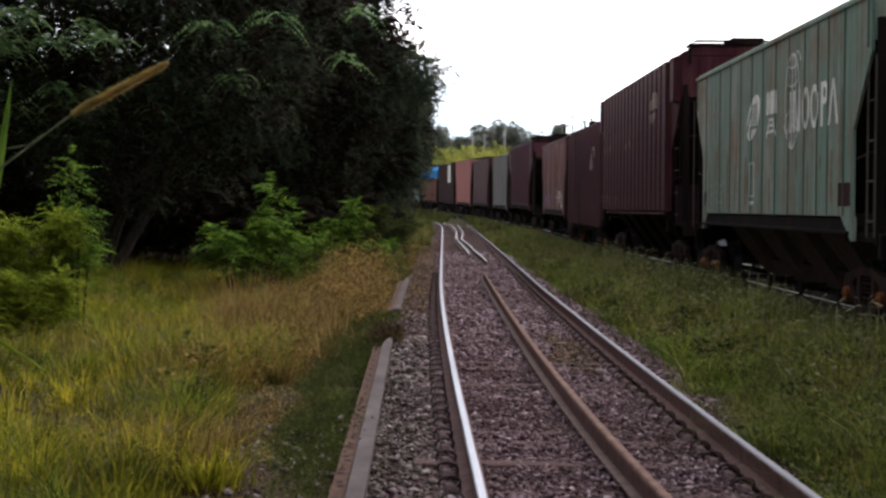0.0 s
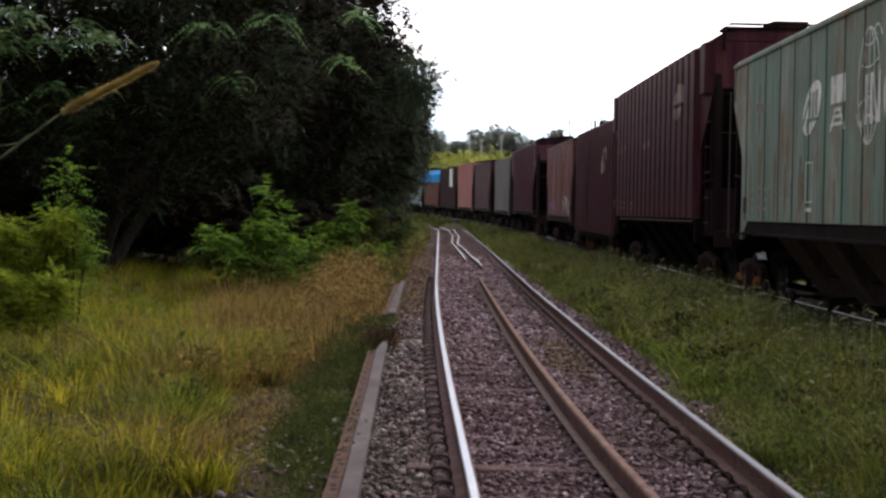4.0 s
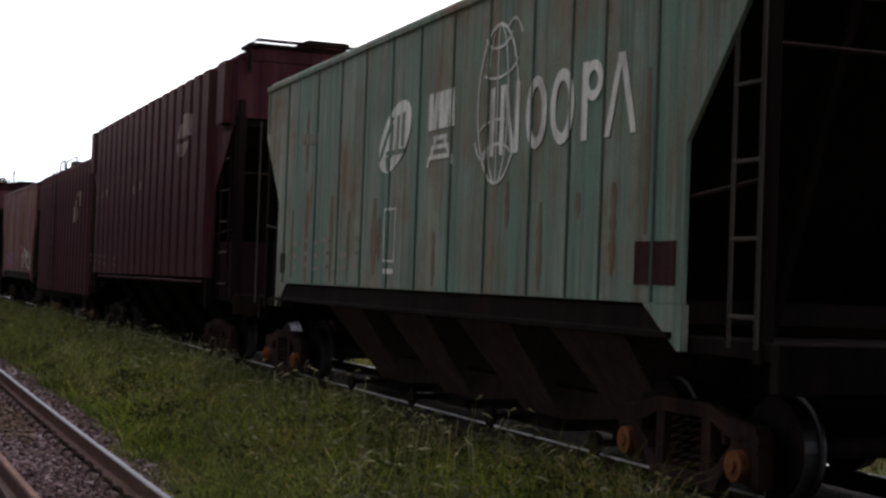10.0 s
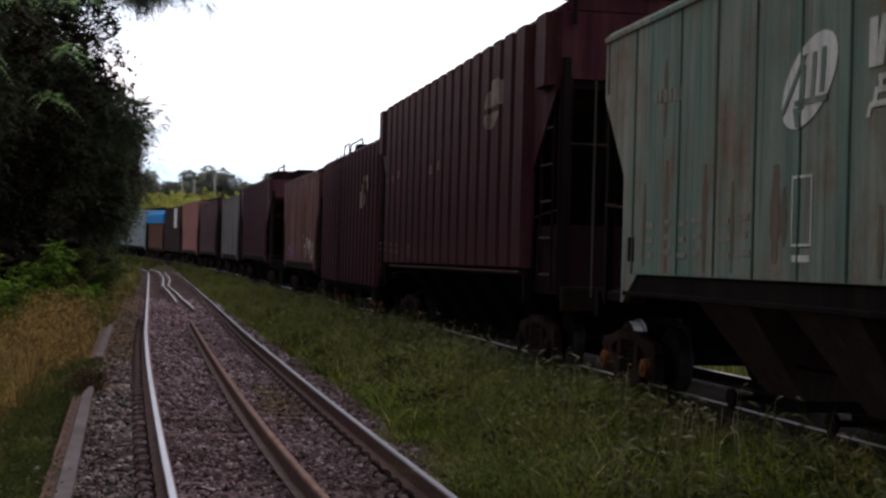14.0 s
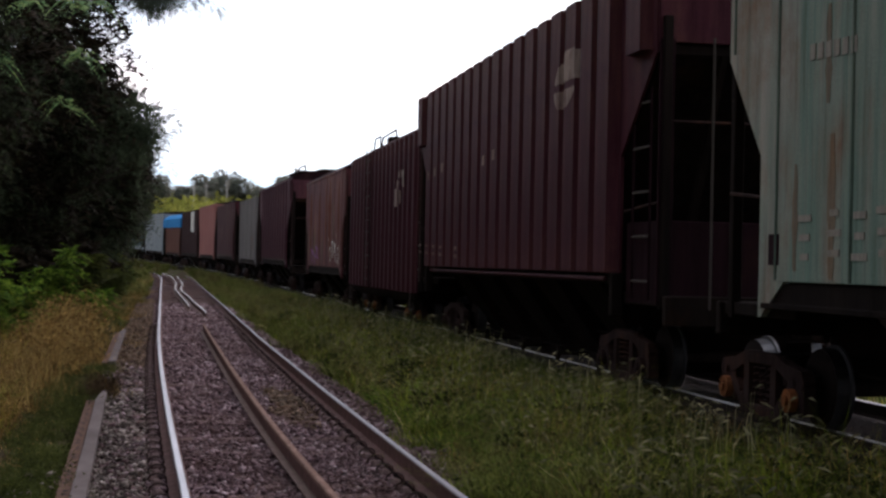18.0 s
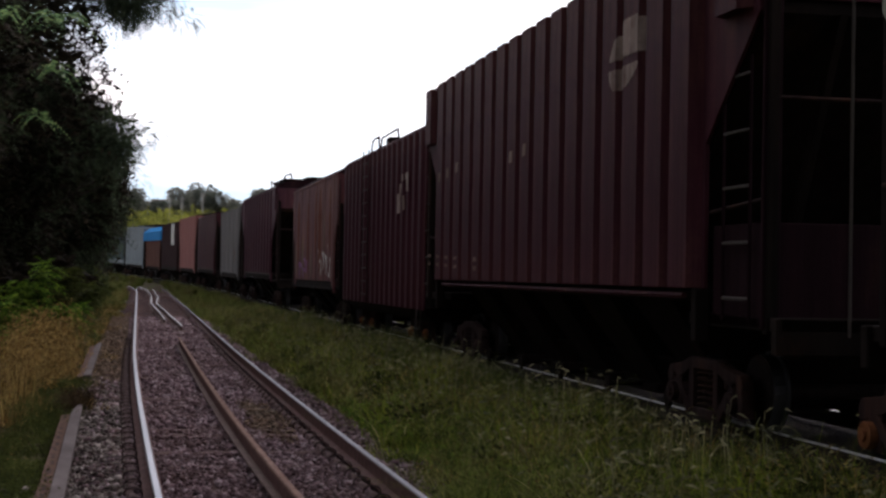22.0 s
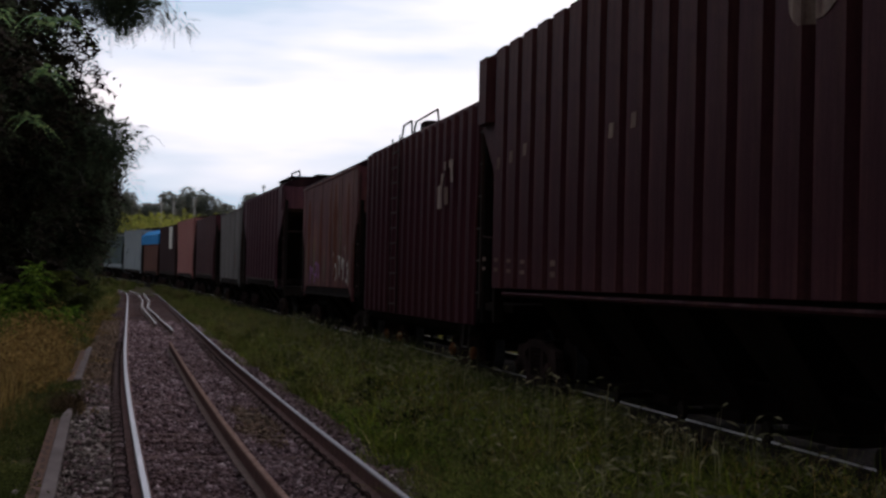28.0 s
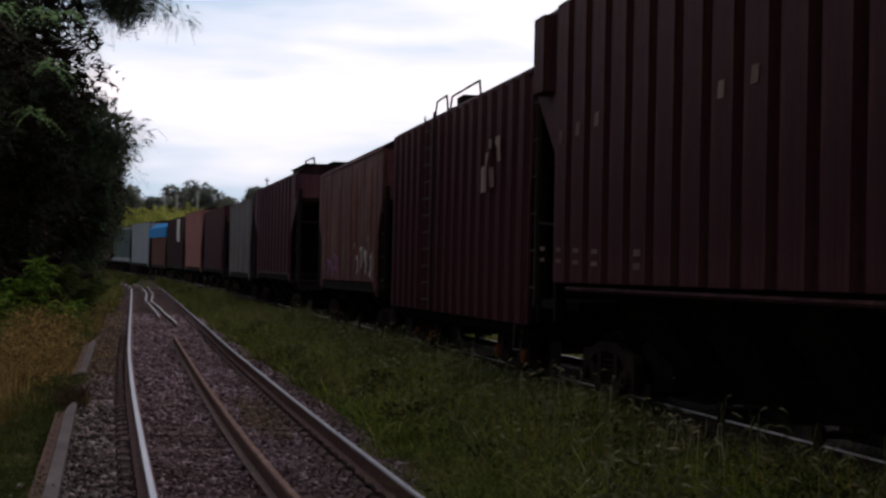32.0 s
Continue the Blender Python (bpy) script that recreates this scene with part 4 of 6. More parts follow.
TRAIN.append((green, C, spin))
g = Geo()
oval(g, -22.83 - C, 2.94, 0.92, 0.75, -0.62, x=-1.503)
part("emblem", g, M["white"], flank_g, "white slanted oval emblem")
g = Geo()
for y, z, w, h, lean in ((-22.55, 2.93, 0.07, 0.46, -0.95), (-22.72, 2.9, 0.09, 0.36, -0.1), (-22.93, 2.98, 0.075, 0.36, -0.08), (-23.10, 3.0, 0.075, 0.36, -0.08)):
    plate(g, y - C, z, w, h, lean, x=-1.51)
plate(g, -22.88 - C, 2.775, 0.6, 0.05, x=-1.51)
plate(g, -22.62 - C, 2.66, 0.09, 0.16, 0.3, x=-1.51)
marks("emblem_bar", g, M["green"], flank_g, "green bars across the emblem")
g = Geo()
for y, w, lean in ((-23.93, 0.13, 0.0), (-24.07, 0.12, -0.25), (-24.21, 0.15, 0.0), (-24.35, 0.11, -0.1), (-24.49, 0.15, 0.1)):
    plate(g, y - C, 3.1, w, 0.37, lean, x=-1.503)
for w, z in ((0.36, 2.83), (0.46, 2.74), (0.60, 2.64)):
    plate(g, -24.2 - C, z, w, 0.045, x=-1.503)
for d, z, h, lean in ((-0.14, 2.79, 0.12, 0.2), (0.14, 2.79, 0.12, -0.2), (-0.22, 2.69, 0.12, 0.3), (0.22, 2.69, 0.12, -0.3), (-0.31, 2.6, 0.1, 0.4), (0.31, 2.6, 0.1, -0.4)):
    plate(g, -24.2 + d - C, z, 0.06, h, lean, x=-1.503)
marks("emblem_bar", g, M["white"], flank_g, "white bars of a block emblem")
def hoop(y, z, w, h, t, x, n=26, a0=0.0, a1=2 * math.pi):
    """A painted ring or arc as one closed band."""
    def pt(k, a):
        return y + (w / 2 - t * k) * math.cos(a), z + (h / 2 - t * k) * math.sin(a)
    full = abs(a1 - a0 - 2 * math.pi) < 1e-6
    rows = [a0 + (a1 - a0) * i / n for i in range(n if full else n + 1)]
    vs = [(xx, *pt(k, a)) for a in rows for xx, k in ((x, 0), (x - 0.006, 0), (x - 0.006, 1), (x, 1))]
    m = len(rows)
    fs = [(4 * i + j, 4 * ((i + 1) % m) + j, 4 * ((i + 1) % m) + (j + 1) % 4, 4 * i + (j + 1) % 4) for i in range(m if full else m - 1) for j in range(4)]
    return Geo().add(vs, fs if full else fs + [(0, 1, 2, 3), tuple(4 * m - 4 + j for j in range(4))])


def letter(*bars, rings=()):
    for y, w, lean in bars:
        g = Geo()
        plate(g, y - C, 2.86, w, 0.62, lean, x=-1.504)
        part("painted_stroke", g, M["white"], flank_g, "large white painted stroke")
    for y, z, w, h, t in rings:
        part("painted_stroke", hoop(y - C, z, w, h, t, -1.505), M["white"], flank_g, "large white painted ring")


# the globe's lines: outline, meridians, parallels
for y, z, w, h, t, *arc in ((-25.62, 3.02, 0.94, 1.46, 0.028), (-25.62, 3.02, 0.50, 1.46, 0.024), (-25.62, 3.66, 0.62, 0.30, 0.024, 16, 3.3, 6.1), (-25.62, 3.42, 0.92, 0.36, 0.022, 16, 3.35, 5.5),
                            (-25.62, 2.72, 0.94, 0.34, 0.022, 16, 0.5, 2.0), (-25.62, 2.52, 0.70, 0.30, 0.028, 16, 0.4, 2.75), (-25.3, 2.98, 0.5, 0.9, 0.022, 14, 4.0, 5.6), (-25.95, 3.3, 0.5, 0.9, 0.022, 14, 1.0, 2.4)):
    part("globe_line", hoop(y - C, z, w, h, t, -1.503 - 0.0004 * len(arc), *arc), M["white"], flank_g, "white line of a globe emblem")
g = Geo()
plate(g, -25.62 - C, 3.02, 0.022, 1.42, x=-1.5035)
part("globe_line", g, M["white"], flank_g, "white line of a globe emblem")
letter((-25.52, 0.10, 0))
letter((-25.74, 0.085, 0), (-25.90, 0.075, 0.3), (-26.07, 0.085, 0))
letter(rings=((-26.47, 2.86, 0.42, 0.62, 0.095),))
letter(rings=((-26.97, 2.86, 0.44, 0.62, 0.095),))
letter((-27.38, 0.10, 0), rings=((-27.52, 3.01, 0.32, 0.32, 0.08),))
letter((-28.09, 0.085, 0.33), (-27.87, 0.085, -0.33))
g = Geo()
for k in range(6):
    plate(g, -19.05 - k * 0.15 - C, 3.2 - 0.008 * k, 0.10, 0.13, x=-1.503)
for k, y in enumerate((-18.95, -19.5, -19.95, -20.35, -21.1, -21.55)):
    for j in range(3):
        plate(g, y - C, 1.52 + 0.16 * j + 0.03 * (k % 2), 0.16 + 0.05 * ((k + j) % 3), 0.055, x=-1.503)
marks("stencil", g, M["faint_white"], flank_g, "small worn white stencil bars")
g = Geo()
for y, z, w, h in ((-22.75, 2.17, 0.38, 0.022), (-22.75, 1.61, 0.38, 0.022), (-22.57, 1.89, 0.02, 0.55), (-22.93, 1.89, 0.02, 0.55), (-22.75, 1.50, 0.34, 0.055)):
    plate(g, y - C, z, w, h, x=-1.503)
marks("stencil_line", g, M["white"], flank_g, "white outlined panel")
part("red_panel", Geo().box(-1.506, -1.5, -28.85 - C, -28.26 - C, 1.44, 1.75), M["red_plate"], flank_g, "dull red square panel")
part("dark_panel", Geo().box(-1.506, -1.5, -18.42 - C, -18.2 - C, 1.45, 1.72), M["maroon_deep"], flank_g, "dark square panel")

# rust running down the green sheets
def rust_streak(fl, y, z0, z1, w, mat="rust", x=-1.5015):
    """A ragged stain down the near flank of a wagon."""
    n = 9
    edge = [(random.uniform(0.25, 0.5) * w * math.sin(0.35 + 2.5 * k / n), z1 + (z0 - z1) * k / n) for k in range(n + 1)]
    poly = [(y - a - random.uniform(0, 0.02), z) for a, z in edge] + [(y + a + random.uniform(0, 0.02), z) for a, z in reversed(edge)]
    part("rust_streak", Geo().prism(poly, x - 0.003, x), M[mat], fl, "rust streak")


for y, z0, z1, w in ((-22.22, 1.45, 2.3, 0.26), (-22.4, 1.6, 2.1, 0.12), (-20.55, 1.36, 2.4, 0.13), (-19.45, 1.34, 2.5, 0.16), (-21.25, 1.36, 2.2, 0.10), (-18.75, 1.4, 2.3, 0.12), (-19.35, 2.75, 3.55, 0.13),
                     (-24.1, 1.36, 1.9, 0.10), (-25.9, 1.9, 2.3, 0.07), (-26.6, 1.36, 2.1, 0.10), (-27.9, 1.5, 2.2, 0.10), (-27.3, 1.95, 2.15, 0.09), (-28.4, 1.8, 3.0, 0.08)):
    rust_streak(flank_g, y - C, z0, z1, w)

# the tall maroon hopper
C = -7.5
dark, flank_d, spin = build_wagon("tall dark maroon hopper wagon with deep side ribs", M["brown"], 6.3, 7.5, 1.33, 2.7, 3.75, 4.80, 0.30,
                                  (5.3, -5.5), (17, 0.66, 0.13, 0.085), 5, sill=False, bright_sill=True, chute_mat=M["under"], ladder=(-7.28, 0.6, 3.4, "maroon_deep"))
TRAIN.append((dark, C, spin))
part("end_bulkhead", Geo().box(-1.42, 1.42, -7.5, -7.44, 1.0, 1.92), M["maroon_deep"], dark, "maroon plate across the wagon's end", 0.01)
part("side_cheek", Geo().box(-1.42, -1.38, -7.43, -6.32, 1.0, 1.92), M["maroon_deep"], dark, "", 0.005)
part("corner_column", Geo().box(-1.47, -1.30, -7.56, -7.51, 1.0, 3.9), M["maroon_deep"], dark, "maroon corner column", 0.01)


def rib_at(y):
    """The middle of the rib nearest to y, in the wagon's space."""
    return -5.91 + 0.73875 * round((y + 5.91) / 0.73875)


def rib_x(y):
    """How far the ribbed flank stands out at y, in the wagon's space."""
    return -1.503 - 0.13 * min(1.0, max(0.0, (0.33 - abs(y - rib_at(y))) / 0.085))


def rib_oval(y, z, w, h, lean, notches=()):
    """A worn slanted oval painted over ribs and grooves, one part for each face that it crosses."""
    edges = sorted(rib_at(y) + 0.73875 * k + d for k in range(-3, 4) for d in (-0.33, -0.245, 0.245, 0.33))
    for a, b in zip(edges, edges[1:]):
        rows = []
        for k in range(25):
            dz = h / 2 * (k / 12 - 1)
            r = w / 2 * math.sqrt(max(0.0, 1 - (2 * dz / h) ** 2))
            lo, hi = max(a + 0.003, y - r + lean * dz), min(b - 0.003, y + r + lean * dz)
            if hi - lo > 0.01 and not any(n0 < dz < n1 and m0 < (lo + hi) / 2 - y < m1 for n0, n1, m0, m1 in notches):
                rows.append((lo, hi, z + dz))
            elif rows:
                oval_strip(rows)
                rows = []
        oval_strip(rows)


def oval_strip(rows):
    if len(rows) > 1:
        vs = [(rib_x(q) - d, q, z) for lo, hi, z in rows for q in (lo, hi) for d in (0.004, 0.0)]
        m = len(rows)
        fs = [f for k in range(m - 1) for i in (4 * k,) for f in ((i, i + 4, i + 6, i + 2), (i + 1, i + 3, i + 7, i + 5), (i, i + 1, i + 5, i + 4), (i + 2, i + 6, i + 7, i + 3))]
        part("emblem", Geo().add(vs, fs + [(0, 2, 3, 1), (4 * m - 4, 4 * m - 3, 4 * m - 1, 4 * m - 2)]), M["worn_white"], flank_d, "worn pale oval emblem")


rib_oval(-11.78 - C, 3.84, 1.08, 0.80, -0.5, ((-0.12, -0.04, -2, 2), (0.02, 0.26, -0.12, 0.08)))
g = Geo()
for y, z in ((-6.98, 3.1), (-7.7, 3.14), (-1.9, 3.12), (-2.6, 3.16), (-3.3, 3.2)):
    plate(g, rib_at(y - C), z, 0.16, 0.16, -0.2, x=-1.632)
for k, y in enumerate((-1.15, -1.9, -2.65, -3.4, -4.2, -4.9)):
    for j in range(2):
        plate(g, rib_at(y - C), 1.62 - 0.02 * k + 0.14 * j, 0.2, 0.05, x=-1.632)
marks("stencil", g, M["dim_white"], flank_d, "small worn stencil bar")
g = Geo()
Y, T = -7.5, 4.89
g.tube([(-1.3, Y - 0.1, T - 0.3), (-1.3, Y - 0.1, T + 0.16), (-1.2, Y - 0.1, T + 0.22), (1.2, Y - 0.1, T + 0.22), (1.3, Y - 0.1, T + 0.16), (1.3, Y - 0.1, T - 0.3)], 0.03, 6)
g.box(-1.3, 1.3, Y - 0.05, Y + 0.55, T + 0.12, T + 0.18).box(-1.25, -1.19, Y + 0.4, Y + 0.46, T - 0.25, T + 0.12).box(1.19, 1.25, Y + 0.4, Y + 0.46, T - 0.25, T + 0.12)
part("end_walkway", g, M["under"], dark, "roof-end walkway with handrail")

# the short low-slung ribbed box hopper
C = 5.7
box_, flank_b, spin = build_wagon("short maroon ribbed hopper wagon with a body hung low", M["brown"], 5.34, 5.42, 0.74, 2.4, 2.8, 4.20, 0.30,
                                  (3.3, -3.4), (17, 0.46, 0.06, 0.12), 0, sill=False)
TRAIN.append((box_, C, spin))
g = Geo()
for y, z, w, h, lean in ((2.76, 2.86, 0.34, 0.40, 0.0), (2.62, 3.12, 0.17, 0.26, -0.4), (2.38, 3.37, 0.15, 0.14, 0.0), (1.92, 3.38, 0.30, 0.13, 0.0), (1.84, 3.2, 0.15, 0.26, 0.2)):
    plate(g, y - C, z, w, h, lean, x=-1.575)
marks("emblem", g, M["worn_white"], flank_b, "chipped pale ring emblem")
g = Geo()
plate(g, 2.25 - C, 2.86, 0.26, 0.3, 0.2, x=-1.575)
marks("emblem", g, M["dim_white"], flank_b, "worn remnant of the emblem")
for y in (0.6, 10.6):
    part("step_iron", Geo().tube([(-1.5, y - C, 0.75), (-1.52, y - C, 0.38), (-1.52, y + 0.4 - C, 0.38), (-1.5, y + 0.4 - C, 0.75)], 0.02, 5), M["rung"], box_)
build_ladder(box_, 6.3 - C, -1.66, 0.75, 4.25, M["bogie"], 0.3, 0.8)
for y0, y1, top in ((7.25, 6.1, 4.52), (5.95, 3.6, 4.47)):
    g = Geo().tube([(-1.45, y0 - C, 4.2), (-1.45, y0 - 0.2 - C, top), (-1.45, y1 + 0.1 - C, top + 0.02), (-1.45, y1 - C, 4.22)], 0.02, 6)
    part("roof_handrail", g, M["under"], box_, "bent roof handrail")
part("roof_box", Geo().box(-1.3, -0.6, 5.6 - C, 6.1 - C, 4.3, 4.5), M["under"], box_, "", 0.02)

# the following wagons, smaller and smaller in the distance
C = 17.9
red, flank_r, spin = build_wagon("weathered reddish-brown hopper wagon with pale scrawls", M["brown_worn"], 4.75, 5.3, 1.19, 2.2, 2.9, 4.12, 0.34, (4.2, -4.2), (6, 0.05, 0.012), 3, chute_mat=M["under"], roof_mat=M["maroon_deep"])
TRAIN.append((red, C, spin))
def scrawl(y, z, w, h, t, a0, a1, mat, fl, label):
    g = Geo()
    ring(g, y, z, w, h, t, 10, a0, a1, x=-1.503)
    part("scrawl", g, M[mat], fl, label)


for k in range(9):
    scrawl(13.8 + 0.32 * k + random.uniform(-0.1, 0.1) - C, 1.75 + random.uniform(-0.2, 0.3), 0.35, random.uniform(0.4, 0.8), 0.07, random.uniform(0, 2), random.uniform(3, 6), "white" if k % 2 else "worn_white", flank_r, "pale unreadable scrawl")
for k in range(5):
    scrawl(19.4 + 0.45 * k - C, 1.5 + random.uniform(-0.1, 0.2), 0.4, random.uniform(0.3, 0.6), 0.06, random.uniform(0, 2), random.uniform(3, 6), "violet", flank_r, "violet unreadable scrawl")

for y, z0, z1, w, mat in ((16.2, 1.4, 3.9, 0.9, "red_rust"), (17.1, 1.9, 3.8, 0.5, "red_rust"), (15.2, 1.5, 3.3, 0.4, "rust"), (19.0, 1.5, 3.6, 0.6, "red_rust"), (20.4, 1.3, 2.6, 0.5, "rust"), (21.6, 1.6, 3.7, 0.7, "red_rust"),
                          (14.0, 2.0, 3.8, 0.35, "red_rust"), (18.2, 1.25, 2.2, 0.4, "rust"), (22.2, 1.3, 2.4, 0.3, "rust")):
    rust_streak(flank_r, y - C, z0, z1, w, mat)

FOLLOW = (
    ("dark umber hopper wagon with shallow ribs", "umber", 36.2, 5.6, 7.3, 1.30, 4.58, 0.34, (11, 0.10, 0.05), 4),
    ("plain grey hopper wagon", "grey", 50.0, 4.8, 5.3, 1.15, 4.36, 0.16, (5, 0.06, 0.03), 3),
    ("dark maroon covered hopper wagon", "brown", 64.6, 5.4, 6.0, 1.24, 4.48, 0.16, (9, 0.1, 0.04), 3),
    ("salmon red hopper wagon", "pink", 77.9, 5.3, 6.1, 1.18, 4.72, 0.14, (6, 0.05, 0.02), 3),
    ("dark brown wagon with a white upright stripe", "sooty_brown", 91.0, 5.7, 6.1, 1.2, 4.6, 0.14, (8, 0.08, 0.04), 3),
    ("brown-orange wagon under a blue tarpaulin", "orange", 103.4, 5.0, 5.6, 1.12, 4.1, 0.25, (7, 0.08, 0.04), 0),
    ("pale blue-grey hopper wagon", "bluegrey", 117.0, 6.1, 6.5, 1.12, 4.68, 0.14, (7, 0.06, 0.03), 3),
    ("teal-grey wagon with a pale sill", "teal", 130.4, 5.6, 6.0, 1.2, 4.3, 0.25, (7, 0.06, 0.03), 3),
    ("dark brown hopper wagon", "brown", 143.6, 5.8, 6.4, 1.2, 4.1, 0.35, (7, 0.06, 0.03), 3),
)
for label, mat, c, hb, ht, zb, zt, rf, rb, ch in FOLLOW:
    root, fl, spin = build_wagon(label, M[mat], hb, ht, zb, zb + 1.2, zt - 0.9, zt, rf, (hb - 0.6, 0.6 - hb), rb, ch, chute_mat=M["under"], roof_mat=M["maroon_deep"])
    TRAIN.append((root, c, spin if c < 50 else []))
    if mat in ("umber", "brown") and c < 80:
        part("edge_bar", Geo().box(-1.54, -1.46, 0.3 - hb, hb - 0.3, zb - 0.05, zb + 0.01), M["rung"], root, "pale bar along the lower edge")
    if mat == "orange":
        cover = [(-1.58, zt - 0.75), (-1.56, zt + 0.02), (-1.0, zt + 0.42), (0, zt + 0.52), (1.0, zt + 0.42), (1.56, zt + 0.02), (1.58, zt - 0.75)]
        part("tarpaulin", Geo().along(cover, -5.9, 7.2), M["tarp"], root, "bright blue tarpaulin over the top")
    if mat == "umber":
        for x in (-0.9, 0.9):
            part("roof_handrail", Geo().tube([(x, -6.9, zt + 0.3), (x, -6.7, zt + 0.58), (x, -4.6, zt + 0.60), (x, -4.3, zt + 0.3)], 0.03, 5), M["under"], root, "bent roof handrail")
        part("roof_walkway", Geo().box(-1.25, 1.25, -7.3, -3.4, zt + 0.30, zt + 0.35).box(-1.2, -1.1, -7.2, -3.5, zt + 0.1, zt + 0.30).box(1.1, 1.2, -7.2, -3.5, zt + 0.1, zt + 0.30), M["under"], root, "dark walkway over the roof's end")
    if "stripe" in label:
        part("stripe", Geo().box(-1.555, -1.5, -3.5, -1.7, 2.9, 4.5), M["white"], fl, "white upright stripe")
    if mat == "teal":
        part("pale_sill", Geo().box(-1.58, -1.44, -6.2, 6.2, 1.15, 1.5), M["bluegrey"], root, "pale sill")
        part("roof_edge", Geo().box(-1.62, -1.4, -6.2, 6.2, 4.25, 4.42), M["bluegrey"], root, "pale roof edge")
    if mat == "grey":
        for k in range(4):
            scrawl(-3.2 + 0.3 * k, 2.0, 0.28, 0.7, 0.05, 0.5, 4.5, "dim_white", fl, "pale unreadable scrawl")

# wagons that stand before the green one, passing the camera
for c, label, mat in ((-38.6, "dark brown hopper wagon with rusty end posts", "brown"), (-54.6, "dark umber hopper wagon", "umber"), (-70.4, "dark maroon hopper wagon", "brown")):
    root, fl, spin = build_wagon(label, M[mat], 6.0, 7.0, 1.3, 2.6, 3.6, 4.4, 0.35, (5.4, -5.4), (12, 0.3, 0.06), 4)
    TRAIN.append((root, c, spin if c > -40 else []))


# ---- plants ----
def blades(xs, ys, h, lean, width, segs=2, droop=0.5, az=None):
    """Bent grass blades as strips of triangles; one island each."""
    n = len(xs)
    z0 = ground_z(xs, ys)
    az = rng.uniform(0, 2 * np.pi, n) if az is None else az
    dx, dy = np.cos(az), np.sin(az)
    tx, ty = -dy, dx
    rows = []
    for k in range(segs + 1):
        q = k / segs
        off = lean * h * (q ** 2)
        zz = z0 + h * (q - droop * lean * q ** 3 * 0.5)
        px, py = xs + dx * off, ys + dy * off
        w = width * (1 - q) * (0.55 + 0.45 * (q < 0.5)) / 1.0
        if k < segs:
            rows.append(np.stack([px - tx * w, py - ty * w, zz], -1))
            rows.append(np.stack([px + tx * w, py + ty * w, zz], -1))
        else:
            rows.append(np.stack([px, py, zz], -1))
    V = np.stack(rows, 1)
    m = 2 * segs + 1
    tri = []
    for k in range(segs - 1):
        a = 2 * k
        tri += [(a, a + 1, a + 3), (a, a + 3, a + 2)]
    tri.append((2 * segs - 2, 2 * segs - 1, 2 * segs))
    F = (np.arange(n)[:, None, None] * m + np.array(tri)[None]).reshape(-1, 3)
    return V.reshape(-1, 3), F


def field(name, n, where, h, width, mat, label, lean=(0.1, 0.7), cat="grass", tuft=0, segs=2):
    """Scatter blades over a patch: where(n) gives x, y and a height factor."""
    if tuft:
        # blades grow in tufts and fan out from each tuft's middle
        cx, cy, ck = where(int(n / tuft))
        i = rng.integers(0, len(cx), n)
        ang, rad = rng.uniform(0, 6.283, n), np.abs(rng.normal(size=n)) * 0.075 * (0.6 + ck[i])
        x, y = cx[i] + rad * np.cos(ang), cy[i] + rad * np.sin(ang)
        k = (0.4 + 0.95 * rng.uniform(0, 1, len(cx)))[i] * ck[i]
        az = ang + rng.normal(size=n) * 0.6
        V, F = blades(x, y, rng.uniform(h[0], h[1], n) * k, rng.uniform(lean[0], lean[1], n), rng.uniform(width[0], width[1], n), segs, 0.5, az)
        return tagged(new(name, big_mesh(name, V, F, M[mat])), label, cat, kind="stuff")
    x, y, k = where(n)
    hh = rng.uniform(h[0], h[1], len(x)) * k
    V, F = blades(x, y, hh, rng.uniform(lean[0], lean[1], len(x)), rng.uniform(width[0], width[1], len(x)), 2)
    return tagged(new(name, big_mesh(name, V, F, M[mat])), label, cat, kind="stuff")


def clumpy(x, y, s=1.0, seed=0.0):
    return 0.5 + 0.5 * np.sin(x * 1.9 * s + 1.3 * np.sin(y * 0.7 * s + seed)) * np.sin(y * 1.1 * s + seed + 1.7 * np.sin(x * 0.9 * s))


def in_box(x0, x1, y0, y1, near=1.0, keep=None):
    def where(n):
        x = rng.uniform(x0, x1, n)
        y = y0 + (y1 - y0) * rng.uniform(0, 1, n) ** near
        c = clumpy(x, y)
        ok = rng.uniform(0, 1, n) < 0.25 + 0.75 * c
        if keep is not None:
            ok &= keep(x, y)
        x, y, c = x[ok], y[ok], c[ok]
        return x, y, 0.6 + 0.6 * c
    return where


def edge_left(y):
    """Where the tall grass ends and the dirt by the beams begins."""
    return -1.38 - 0.030 * y + 0.25 * np.sin(y * 0.9) + 0.15 * np.sin(y * 2.3)


FIELD = lambda x, y: (x < edge_left(y)) & (x > -0.36 * y - 1.2)
field("tall_grass", 84000, in_box(-11, -1.0, 5.5, 36, 1.6, FIELD), (0.12, 0.5), (0.005, 0.014), "grass", "tall yellow-green grass in a thick stand", (0.4, 1.7), tuft=30)
field("green_tufts", 34000, in_box(-9, -1.2, 5.5, 32, 1.5, lambda x, y: FIELD(x, y) & (clumpy(x, y, 0.8, 2.0) > 0.5)), (0.15, 0.52), (0.006, 0.014), "grass_fresh", "fresh green tufts among the tall grass", (0.3, 1.5), tuft=22)
field("green_tufts", 20000, in_box(-9, -1.2, 5.5, 32, 1.5, lambda x, y: FIELD(x, y) & (clumpy(x, y, 1.3, 5.0) > 0.6)), (0.15, 0.45), (0.006, 0.013), "weed", "dark green tufts among the tall grass", (0.3, 1.5), tuft=24)
